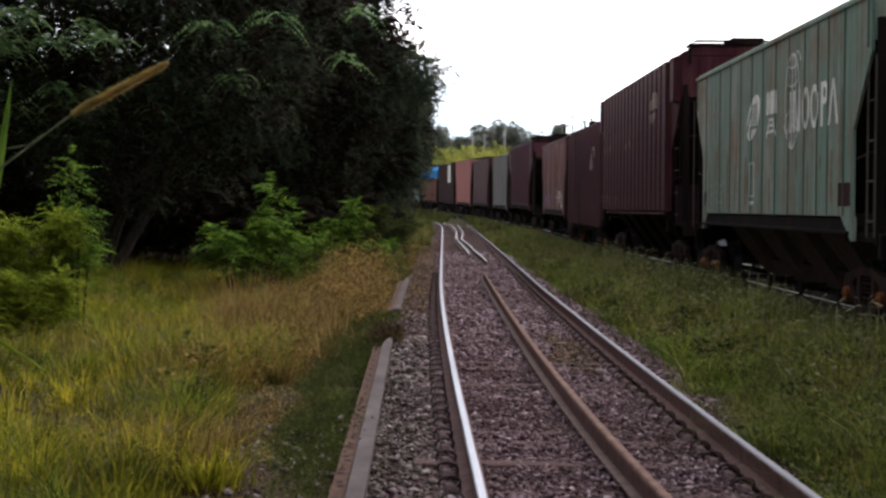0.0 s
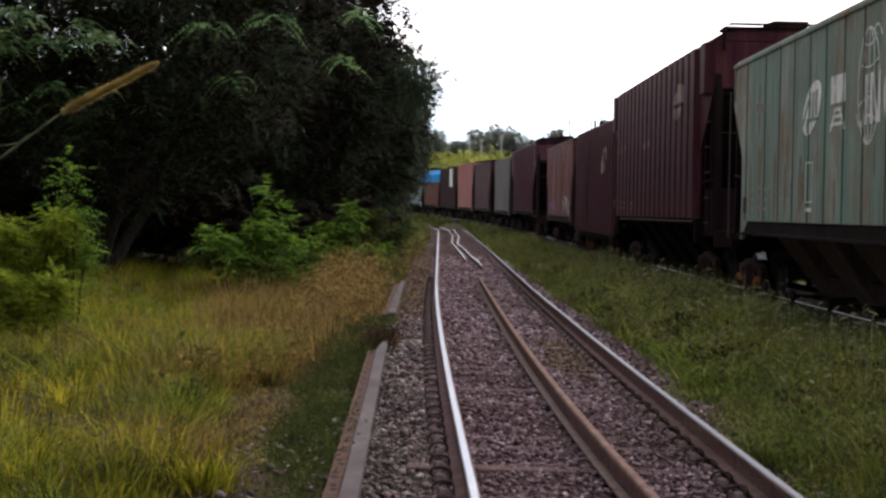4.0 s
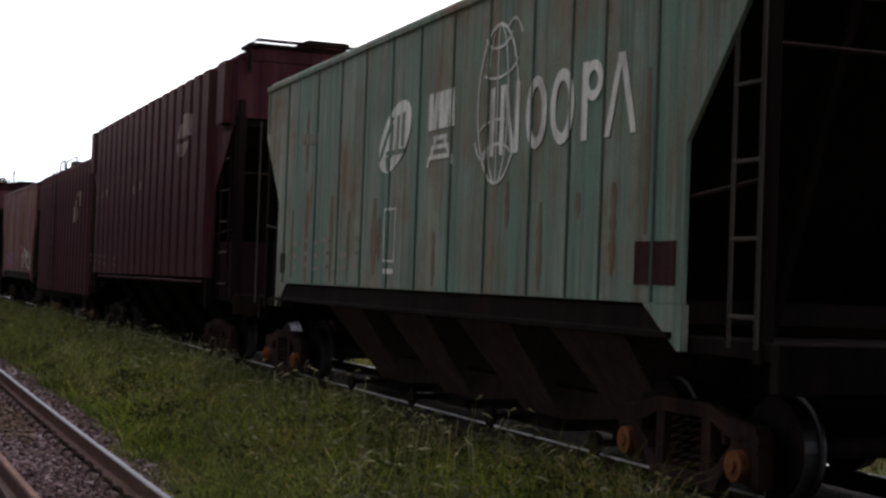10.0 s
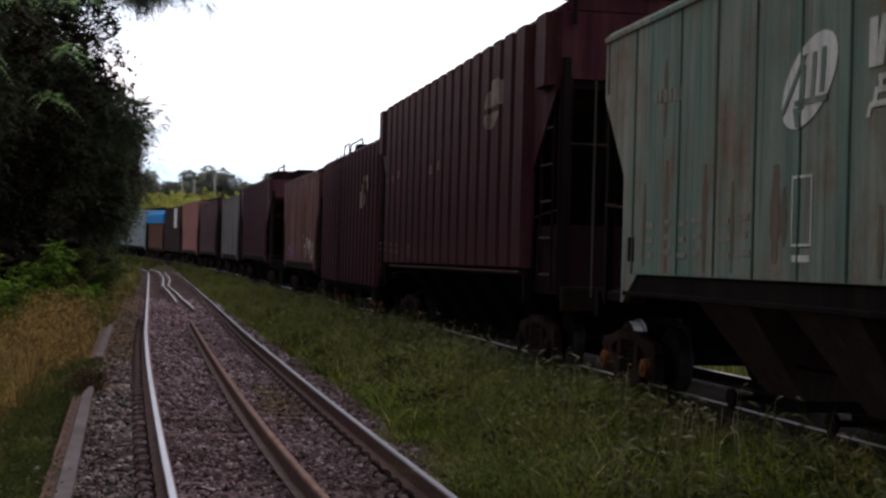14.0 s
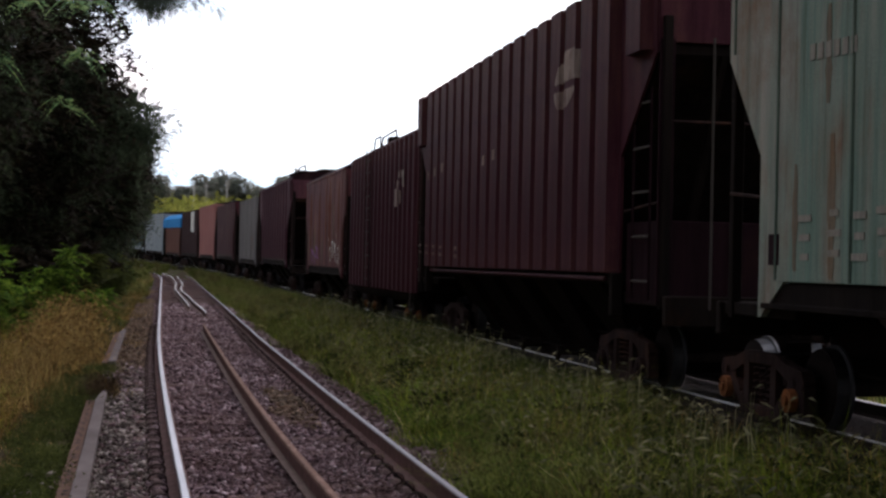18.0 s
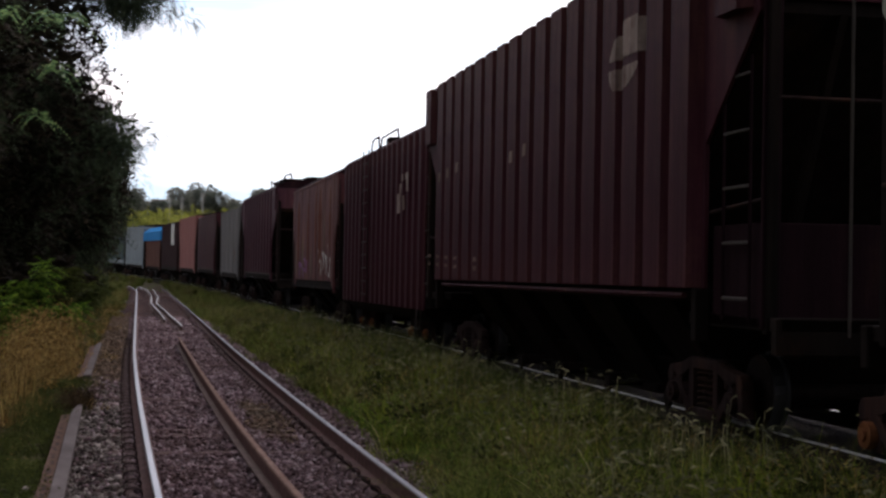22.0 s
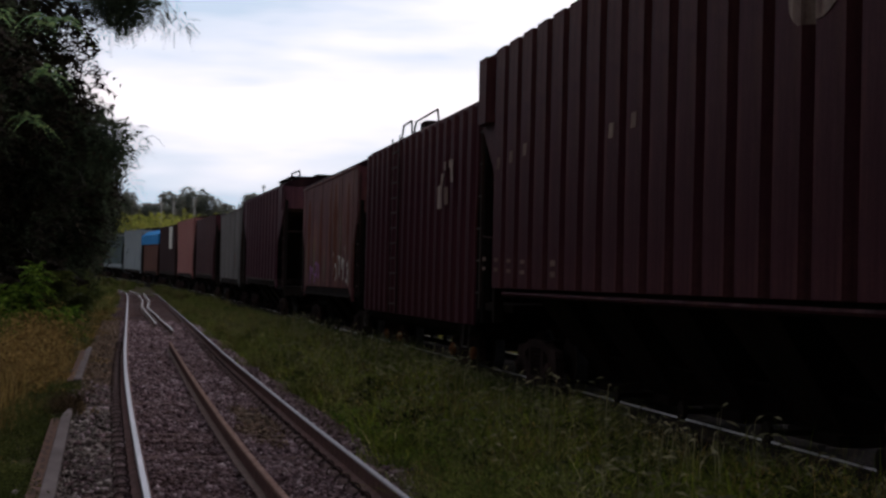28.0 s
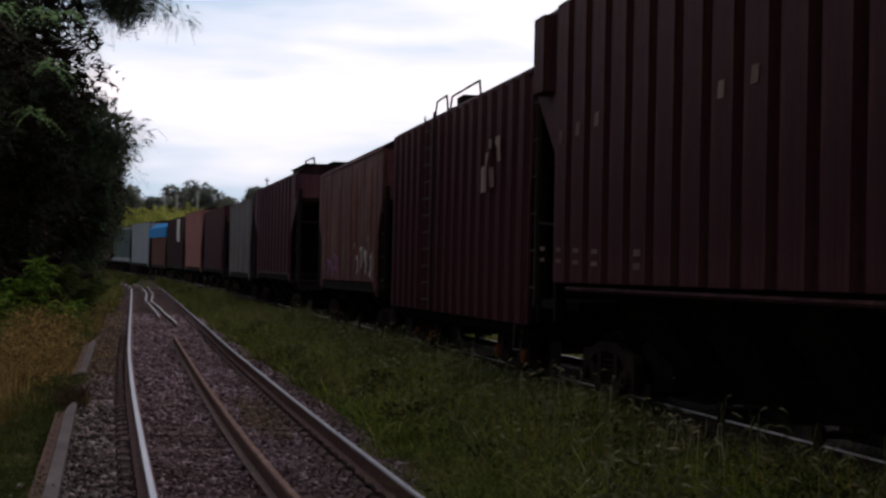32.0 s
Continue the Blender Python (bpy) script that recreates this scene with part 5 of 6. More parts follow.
field("dry_grass", 13000, in_box(-6, -0.9, 8, 34, 1.1, lambda x, y: (x < edge_left(y) + 0.2) & (x > edge_left(y) - 0.3 - 0.022 * y) & (rng.uniform(0, 1, len(x)) < 0.4 + 0.6 * smooth01(11, 17, y))), (0.2, 0.7), (0.003, 0.008), "straw", "dry tan grass at the field's edge", (0.4, 1.6), tuft=16)
field("dry_grass", 15000, in_box(-4.4, -0.9, 16, 48, 1.2, lambda x, y: (x < -0.95 - 0.02 * y) & (x > -1.95 - 0.045 * y)), (0.3, 1.0), (0.003, 0.008), "straw", "tall dry brown grass before the bushes", (0.3, 1.0), tuft=18)
field("dry_grass", 9000, in_box(-8, -1.8, 9, 32, 1.1, lambda x, y: FIELD(x, y) & (clumpy(x, y, 1.0, 8.0) > 0.62)), (0.15, 0.5), (0.004, 0.009), "straw", "tan tufts among the yellow-green grass", (0.4, 1.6), tuft=14)
field("dry_stems", 6000, in_box(-8, -1.5, 7, 30, 1.3, FIELD), (0.3, 0.75), (0.003, 0.006), "straw", "single dry stalks over the tall grass", (0.1, 0.9))
field("dry_stems", 2600, in_box(-8, -1.5, 7, 30, 1.3, FIELD), (0.3, 0.6), (0.004, 0.008), "withered", "dark dead stalks in the tall grass", (0.1, 0.9))
field("grass_litter", 15000, in_box(-2.6, -1.0, 5.0, 24, 1.3), (0.03, 0.12), (0.003, 0.006), "withered", "dead grass litter on the bare soil", (1.0, 2.5))
field("grass_litter", 3500, in_box(-2.1, -1.05, 6.0, 17, 1.2), (0.03, 0.10), (0.004, 0.009), "straw", "pale dead grass lying on the bare soil", (1.2, 3.0))
field("dry_grass", 14000, in_box(-1.7, -0.2, 17, 75, 1.3, lambda x, y: x < -0.55 + 0.3 * np.sin(y * 0.5)), (0.05, 0.3), (0.004, 0.01), "straw", "low dry grass creeping over the ballast edge", (0.4, 1.6), tuft=12)
field("low_weeds", 9000, in_box(-2.2, -0.5, 24, 80, 1.2, lambda x, y: x < -0.85 + 0.3 * np.sin(y * 0.4)), (0.08, 0.35), (0.008, 0.016), "weed", "dark weeds under the bushes by the track", (0.4, 1.4), "weeds", 14)
BEAM_SIDE = lambda x, y: x > -1.08 - 0.045 * (y - 8.5) + 0.08 * np.sin(y * 1.7) + np.abs(rng.normal(size=len(x))) * 0.12
field("low_weeds", 26000, in_box(-1.9, -0.62, 4.5, 22, 1.3, BEAM_SIDE), (0.05, 0.17), (0.004, 0.010), "weed", "soft dark green weeds along the beam", (0.3, 1.4), "weeds")
field("low_weeds", 2200, in_box(-0.85, -0.5, 16.9, 18.8, 1.0), (0.1, 0.34), (0.004, 0.008), "withered", "withered brown weeds over the beam's end", (0.4, 1.2), "weeds")
field("low_weeds", 900, in_box(-0.3, 0.15, 6.6, 8.6, 1.0), (0.04, 0.12), (0.005, 0.011), "weed", "small green weeds in the ballast", (0.4, 1.4), "weeds", 14)
SIDE = lambda x, y: x > 1.83 + 0.07 + 0.42 * smooth01(8, 15, y) * (1 - 0.5 * smooth01(20, 32, y)) + 0.10 * np.sin(y * 0.9) + 0.08 * np.sin(y * 2.3) + np.abs(rng.normal(size=len(x))) * 0.1
# past this line plants get a darker green that paints the train's shade
NEAR_TRAIN = lambda x, y: x > 3.15 + 0.2 * np.sin(y * 1.3) + 0.2 * rng.normal(size=len(x))
field("side_grass", 40000, in_box(2.7, 4.45, 4.0, 60, 1.8, NEAR_TRAIN), (0.12, 0.45), (0.005, 0.013), "weed", "rough grass towards the train, shade painted in", (0.4, 1.8), tuft=24)
field("side_grass", 72000, in_box(1.95, 4.45, 4.0, 60, 1.8, lambda x, y: SIDE(x, y) & (~NEAR_TRAIN(x, y) | (y > 32))), (0.10, 0.42), (0.006, 0.015), "grass_side", "rough green grass between the two tracks", (0.4, 1.8), tuft=34)
field("side_grass", 30000, in_box(3.2, 5.3, 4.0, 60, 1.7, lambda x, y: (x < 4.6) | (y > 18)), (0.12, 0.40), (0.003, 0.007), "weed", "taller weeds close to the train", (0.2, 0.9), tuft=16)
field("dry_stems", 12000, in_box(2.3, 5.1, 5.0, 60, 1.6, SIDE), (0.15, 0.5), (0.0018, 0.004), "straw", "dry stems among the grass by the train", (0.2, 1.0))
field("side_grass", 16000, in_box(2.2, 4.8, 40, 120, 1.2, lambda x, y: x < train_side(y) + 0.1), (0.15, 0.5), (0.010, 0.020), "grass_side", "rough green grass between the tracks farther on", (0.2, 0.9))
field("side_grass", 24000, in_box(8.3, 10.5, -6, 60, 1.2), (0.12, 0.4), (0.01, 0.02), "grass_side", "weeds beyond the train's track", (0.2, 0.9))
field("tall_blades", 5200, in_box(3.0, 4.4, 8, 36, 1.4), (0.35, 0.68), (0.004, 0.009), "grass_fresh", "long arching blades standing before the wheels", (0.4, 1.3), tuft=7)
field("side_grass", 7000, in_box(2.2, 4.4, 5, 45, 1.6, SIDE), (0.2, 0.48), (0.006, 0.013), "grass_fresh", "lighter yellow-green tufts between the tracks", (0.5, 1.8), tuft=11)
field("arching_grass", 3000, in_box(2.3, 4.5, 6, 40, 1.5, SIDE), (0.28, 0.55), (0.004, 0.009), "seed_pale", "pale drooping blades over the grass by the train", (1.0, 2.3), tuft=6, segs=4)
field("arching_grass", 5000, in_box(2.4, 4.6, 6, 40, 1.5, SIDE), (0.28, 0.6), (0.005, 0.011), "grass_fresh", "long drooping green blades by the train", (0.9, 2.2), tuft=6, segs=4)
field("dry_grass", 9000, in_box(3.1, 4.7, 8, 45, 1.4), (0.25, 0.55), (0.003, 0.007), "straw", "tan grass along the foot of the train's ballast", (0.3, 1.4), tuft=14)
field("grass_litter", 1500, in_box(1.95, 2.7, 14, 19, 1.0), (0.03, 0.1), (0.003, 0.007), "straw", "short dead grass on the bare patch by the rail", (0.8, 2.2))
field("side_grass", 16000, in_box(2.0, 4.9, -10, 5, 1.0), (0.08, 0.3), (0.006, 0.012), "grass_side", "rough grass beside the track behind the camera", (0.5, 1.8), tuft=18)
field("tall_grass", 22000, in_box(-7, -1.2, -10, 6, 1.0, lambda x, y: (x < -1.6) | (y < -1)), (0.1, 0.4), (0.006, 0.013), "grass", "yellow-green grass beside the camera", (0.4, 1.6), tuft=24)
field("side_grass", 32000, in_box(4.3, 5.8, 15.5, 58, 1.3, lambda x, y: x < train_side(y) + 0.4), (0.12, 0.42), (0.005, 0.011), "grass_side", "taller weeds up to the train's wheels", (0.3, 1.2), tuft=14)
field("side_grass", 16000, in_box(4.2, 5.0, 15.5, 46, 1.2, lambda x, y: x < train_side(y) - 0.15), (0.28, 0.58), (0.005, 0.011), "weed", "tall dark grass hiding the train's near rail", (0.3, 1.2), tuft=16)
OFF_TRACK = lambda x, y: (np.abs(x - 0.8 + np.clip(y - 95, 0, None) ** 2 / 1500) > 1.45) & (x < train_side(y) - 0.3)
field("far_grass", 26000, in_box(-5, 5, 62, 150, 1.2, OFF_TRACK), (0.15, 0.5), (0.014, 0.03), "grass_side", "rough grass on both sides of the far bend", (0.4, 1.5), tuft=12)
field("far_grass", 52000, in_box(-6, 5, 85, 175, 1.0, lambda x, y: (x < train_side(y) - 0.35) & (x > train_side(y) - 3.4) & (OFF_TRACK(x, y) | (y > 128))), (0.2, 0.6), (0.02, 0.04), "grass_side", "rough grass on the bank below the train", (0.4, 1.5), tuft=9)
field("far_grass", 16000, in_box(-18, 2, 105, 190, 1.0, lambda x, y: OFF_TRACK(x, y) & (x < train_side(y) - 1.0)), (0.3, 0.8), (0.03, 0.06), "grass_side", "rough grass inside the bend of the line", (0.3, 1.2), tuft=9)
field("dry_grass", 9000, in_box(-5, 3, 62, 150, 1.2, OFF_TRACK), (0.1, 0.4), (0.012, 0.026), "straw", "dry grass along the far bend", (0.4, 1.5), tuft=10)
field("far_grass", 16000, in_box(8.5, 30, 2, 60, 1.0), (0.15, 0.42), (0.012, 0.02), "grass", "yellow-green grass beyond the train")


def seed_heads(n, where, name, label, tall=(0.15, 0.42)):
    """Stems with a small drooping tuft at the tip."""
    x, y, k = where(n)
    z = ground_z(x, y)
    h = rng.uniform(tall[0], tall[1], len(x)) * (0.7 + 0.3 * k)
    az = rng.uniform(0, 6.283, len(x))
    V, F = [], []
    for i in range(len(x)):
        d = np.array([np.cos(az[i]), np.sin(az[i]), 0])
        p0 = np.array([x[i], y[i], z[i]])
        p1 = p0 + d * 0.08 + np.array([0, 0, h[i]])
        p2 = p1 + d * rng.uniform(0.05, 0.12) + np.array([0, 0, rng.uniform(-0.03, 0.06)])
        s = np.array([-d[1], d[0], 0]) * 0.003
        w = np.array([-d[1], d[0], 0]) * 0.016
        b = len(V)
        V += [p0 - s, p0 + s, p1 + s, p1 - s, p1 - w * 0.4, p2, p1 + w * 0.4, (p1 + p2) / 2 + np.array([0, 0, 0.018])]
        F += [(b, b + 1, b + 2), (b, b + 2, b + 3), (b + 4, b + 5, b + 7), (b + 5, b + 6, b + 7)]
    return tagged(new(name, big_mesh(name, V, F, M["seed"])), label, "grass", kind="stuff")


def leaf_scatter(name, n, where, h, size, mat, label):
    """Small weed leaves at all angles, in clumps over a patch."""
    cx, cy, ck = where(int(n / 18))
    i = rng.integers(0, len(cx), n)
    top = (h[0] + (h[1] - h[0]) * rng.uniform(0, 1, len(cx)))[i] * ck[i]
    k = rng.uniform(0.1, 1, n)
    x, y = cx[i] + rng.normal(size=n) * 0.05 * (0.5 + k), cy[i] + rng.normal(size=n) * 0.05 * (0.5 + k)
    P = np.stack([x, y, ground_z(x, y) + top * k], -1)
    a, b = rng.normal(size=(n, 3)), rng.normal(size=(n, 3)) * np.array([1, 1, 0.5])
    a /= np.linalg.norm(a, axis=1)[:, None]
    s = rng.uniform(size[0], size[1], n)[:, None]
    b = np.cross(a, b)
    b /= np.linalg.norm(b, axis=1)[:, None] + 1e-6
    V = np.stack([P - a * s, P + b * s * 0.24, P + a * s, P - b * s * 0.24], 1).reshape(-1, 3)
    F = np.arange(len(V)).reshape(-1, 4)
    return tagged(new(name, big_mesh(name, V, F, M[mat])), label, "weeds", kind="stuff")


# same split for the leaves: darker green as painted shade near the train
leaf_scatter("leafy_weeds", 34000, in_box(2.7, 4.5, 5, 48, 1.6, NEAR_TRAIN), (0.08, 0.40), (0.016, 0.042), "weed", "small-leaved weeds towards the train, shade painted in")
leaf_scatter("leafy_weeds", 46000, in_box(2.0, 4.5, 5, 48, 1.6, lambda x, y: SIDE(x, y) & (~NEAR_TRAIN(x, y) | (y > 32))), (0.08, 0.40), (0.016, 0.042), "grass_side", "small-leaved weeds among the grass by the train")
leaf_scatter("leafy_weeds", 9000, in_box(2.3, 3.3, 10, 17, 1.2), (0.08, 0.3), (0.012, 0.028), "leaf_bush", "fresh green weeds in the grass by the track")
leaf_scatter("dead_leaves", 13000, in_box(2.1, 4.6, 5, 48, 1.5, SIDE), (0.05, 0.45), (0.012, 0.028), "straw", "dead brown leaves on the weeds by the train")
# shade at the train's foot, then in the grass's gaps, painted as dark leaves
leaf_scatter("dark_weeds", 46000, in_box(4.0, 5.5, 4, 48, 1.5, lambda x, y: (x < 5.0) | (y > 18)), (0.1, 0.42), (0.012, 0.034), "weed_shade", "leafy weeds against the train's ballast, shade painted in")
leaf_scatter("dark_weeds", 26000, in_box(2.3, 4.4, 5, 40, 1.6, lambda x, y: SIDE(x, y) & (clumpy(x, y, 1.6, 3.0) > 0.62)), (0.1, 0.40), (0.016, 0.045), "weed_shade", "dark weed clumps between the tracks, painting shaded gaps")
leaf_scatter("dead_leaves", 5000, in_box(-1.9, -1.05, 6, 18, 1.2), (0.01, 0.05), (0.012, 0.028), "straw", "dead leaves strewn over the bare soil")
leaf_scatter("leafy_weeds", 16000, in_box(-9, -1.2, 5.5, 30, 1.5, lambda x, y: (x < edge_left(y)) & (x > -0.36 * y - 1.2)), (0.1, 0.45), (0.012, 0.032), "grass_side", "small-leaved weeds in the tall grass")
leaf_scatter("dead_leaves", 12000, in_box(-4.5, -0.9, 12, 34, 1.1, lambda x, y: (x < edge_left(y) + 0.35) & (x > edge_left(y) - 0.15 - 0.016 * y)), (0.1, 0.6), (0.014, 0.036), "straw", "dead brown stalk leaves at the field's edge")
leaf_scatter("dark_weeds", 50000, in_box(-1.8, -0.6, 4.5, 21, 1.4, BEAM_SIDE), (0.05, 0.2), (0.008, 0.022), "weed", "soft dark weeds along the beam")
leaf_scatter("withered_weeds", 3000, in_box(-0.82, -0.52, 17, 18.6, 1.0), (0.1, 0.34), (0.012, 0.03), "withered", "withered brown weeds over the beam's end")
leaf_scatter("dead_leaves", 11000, in_box(-2.0, -1.0, 20, 29, 1.0), (0.3, 1.05), (0.02, 0.045), "straw", "tall tan dead weeds beside the bushes")
seed_heads(3600, in_box(2.6, 4.8, 6, 44, 1.4), "seeding_grass", "pale seed heads over the grass by the train")
seed_heads(700, in_box(3.2, 4.6, 9, 36, 1.3), "seeding_grass", "tall pale seed heads before the wheels", (0.4, 0.7))
seed_heads(900, in_box(-7, -1.4, 7, 26, 1.2, lambda x, y: x < edge_left(y)), "seeding_grass", "pale seed heads in the tall grass")


def build_stones():
    """Loose stones over the ballast near the camera, one mesh."""
    P = np.array([(a, b, c) for a in (-1, 1) for b in (-1, 1) for c in (-1, 1)]) * 0.62
    Fs = np.array([(0, 1, 3), (0, 3, 2), (4, 6, 7), (4, 7, 5), (0, 4, 5), (0, 5, 1), (2, 3, 7), (2, 7, 6), (0, 2, 6), (0, 6, 4), (1, 5, 7), (1, 7, 3)])
    n = 92000
    y = np.where(rng.uniform(0, 1, n) < 0.1, rng.uniform(-10, 4.5, n), 4.5 + 46 * rng.uniform(0, 1, n) ** 2.3)
    mid = np.array([own_mid(v) for v in y])
    x = mid + np.where(rng.uniform(0, 1, n) < 0.025, rng.uniform(-2.4, -1.6, n), rng.uniform(-1.6, 1.42, n))
    d = np.abs(np.abs(x - mid) - 0.835)
    ok = d > 0.06
    # the stones lie thinner on the sleepers
    on = np.abs(((y + 4) / 0.45 + 0.5) % 1 - 0.5) * 0.45 < 0.09
    ok &= ~(on & (rng.uniform(0, 1, n) < 0.2))
    ok &= (x > mid - 1.58) | (y < 11)
    x, y = x[ok], y[ok]
    n = len(x)
    size = np.clip(0.0125 * np.exp(0.38 * rng.normal(size=n)), 0.007, 0.03) * (1 + 0.35 * smooth01(10, 18, y) + 0.7 * smooth01(20, 45, y))
    sc = size[:, None] * rng.uniform(0.45, 1.7, (n, 3))
    q = (P[None] + rng.uniform(-0.42, 0.42, (n, len(P), 3))) * sc[:, None, :]
    # each stone lies turned any way
    w = rng.normal(size=(n, 4))
    w /= np.linalg.norm(w, axis=1)[:, None]
    u, s = w[:, None, :3], w[:, None, 3:]
    q = q + 2 * np.cross(np.broadcast_to(u, q.shape), np.cross(np.broadcast_to(u, q.shape), q) + s * q)
    qx, qy = q[..., 0], q[..., 1]
    V = np.stack([qx + x[:, None], qy + y[:, None], q[..., 2] * 0.65 + (-0.02 + rng.uniform(-0.012, 0.014, n))[:, None]], -1)
    # cleaner grey stone lies outside the polished rail, brown dusty stone between the rails
    outer = (x - np.array([own_left(v) for v in y]) < -0.1 - 0.1 * rng.uniform(0, 1, n)) & (rng.uniform(0, 1, n) > 0.2 + 0.7 * smooth01(15, 24, y))
    # dry brown earth lies over the stones in two places
    ragged = 1 + 0.35 * np.sin(9 * x + 2.3 * y) + 0.3 * rng.normal(size=n)
    earth = (((x - 1.42) / 0.24) ** 2 + ((y - 16.2) / 2.1) ** 2 < ragged) | ((x - mid[ok] < -1.0) & (y > 19 + 2 * ragged))
    for name, pick, mat, label in (("ballast_stones", ~outer & ~earth, "stone", "loose brownish crushed stones between the rails"), ("ballast_stones", outer & ~earth, "stone_grey", "clean grey crushed stones outside the polished rail"),
                                   ("earth_crumbs", earth, "earth", "dry brown earth spilt over the ballast beside the rails")):
        v = V[pick]
        F = (np.arange(len(v))[:, None, None] * len(P) + Fs[None]).reshape(-1, 3)
        tagged(new(name, big_mesh(name, v.reshape(-1, 3), F, M[mat])), label, "gravel", kind="stuff")


build_stones()


def fronds(P, D, length, pairs, leaf, droop=0.35):
    """Feathery compound leaves: leaflets in pairs along a drooping stem. P: roots, D: directions."""
    n = len(P)
    up = np.array([0, 0, 1.0])
    side = np.cross(D, up)
    side /= np.linalg.norm(side, axis=1)[:, None] + 1e-6
    nor = np.cross(side, D)
    V, k = [], 0
    roll = rng.uniform(-0.5, 0.5, n)[:, None]
    side = side + nor * roll
    for j in range(pairs):
        q = (j + 0.7) / pairs
        c = P + D * (length * q)[:, None] - up * (droop * length * q * q)[:, None]
        w = leaf * (0.55 + 0.45 * np.sin(q * 3.0))
        for s in (-1, 1):
            tip = c + side * s * (w)[:, None] + D * (0.45 * w)[:, None] - up * (rng.uniform(0.0, 0.6, n) * w)[:, None]
            V += [c - D * (0.2 * w)[:, None], tip, c + D * (0.24 * w)[:, None]]
            k += 1
    A = np.stack(V, 1).reshape(-1, 3)
    return A, np.arange(len(A)).reshape(-1, 3)


def unit(n):
    d = rng.normal(size=(n, 3))
    return d / np.linalg.norm(d, axis=1)[:, None]


def limb(g, p, d, length, r, depth, tips, twist=0.5):
    """A tapering limb that forks."""
    path = [p]
    for k in range(4):
        d = (d + Vector((random.uniform(-1, 1), random.uniform(-1, 1), random.uniform(-0.3, 0.6))) * twist * 0.35).normalized()
        path.append(path[-1] + d * length / 4)
    g.tube(path, r, 7 if r > 0.06 else 5, 0, r * 0.6)
    tips += path[2:]
    if depth:
        for k in range(random.choice((2, 3))):
            side = Vector((random.uniform(-1, 1), random.uniform(-1, 1), random.uniform(-0.2, 0.7)))
            limb(g, path[-1] if k else path[3], (d + side * 0.9).normalized(), length * random.uniform(0.62, 0.85), r * 0.58, depth - 1, tips, twist)


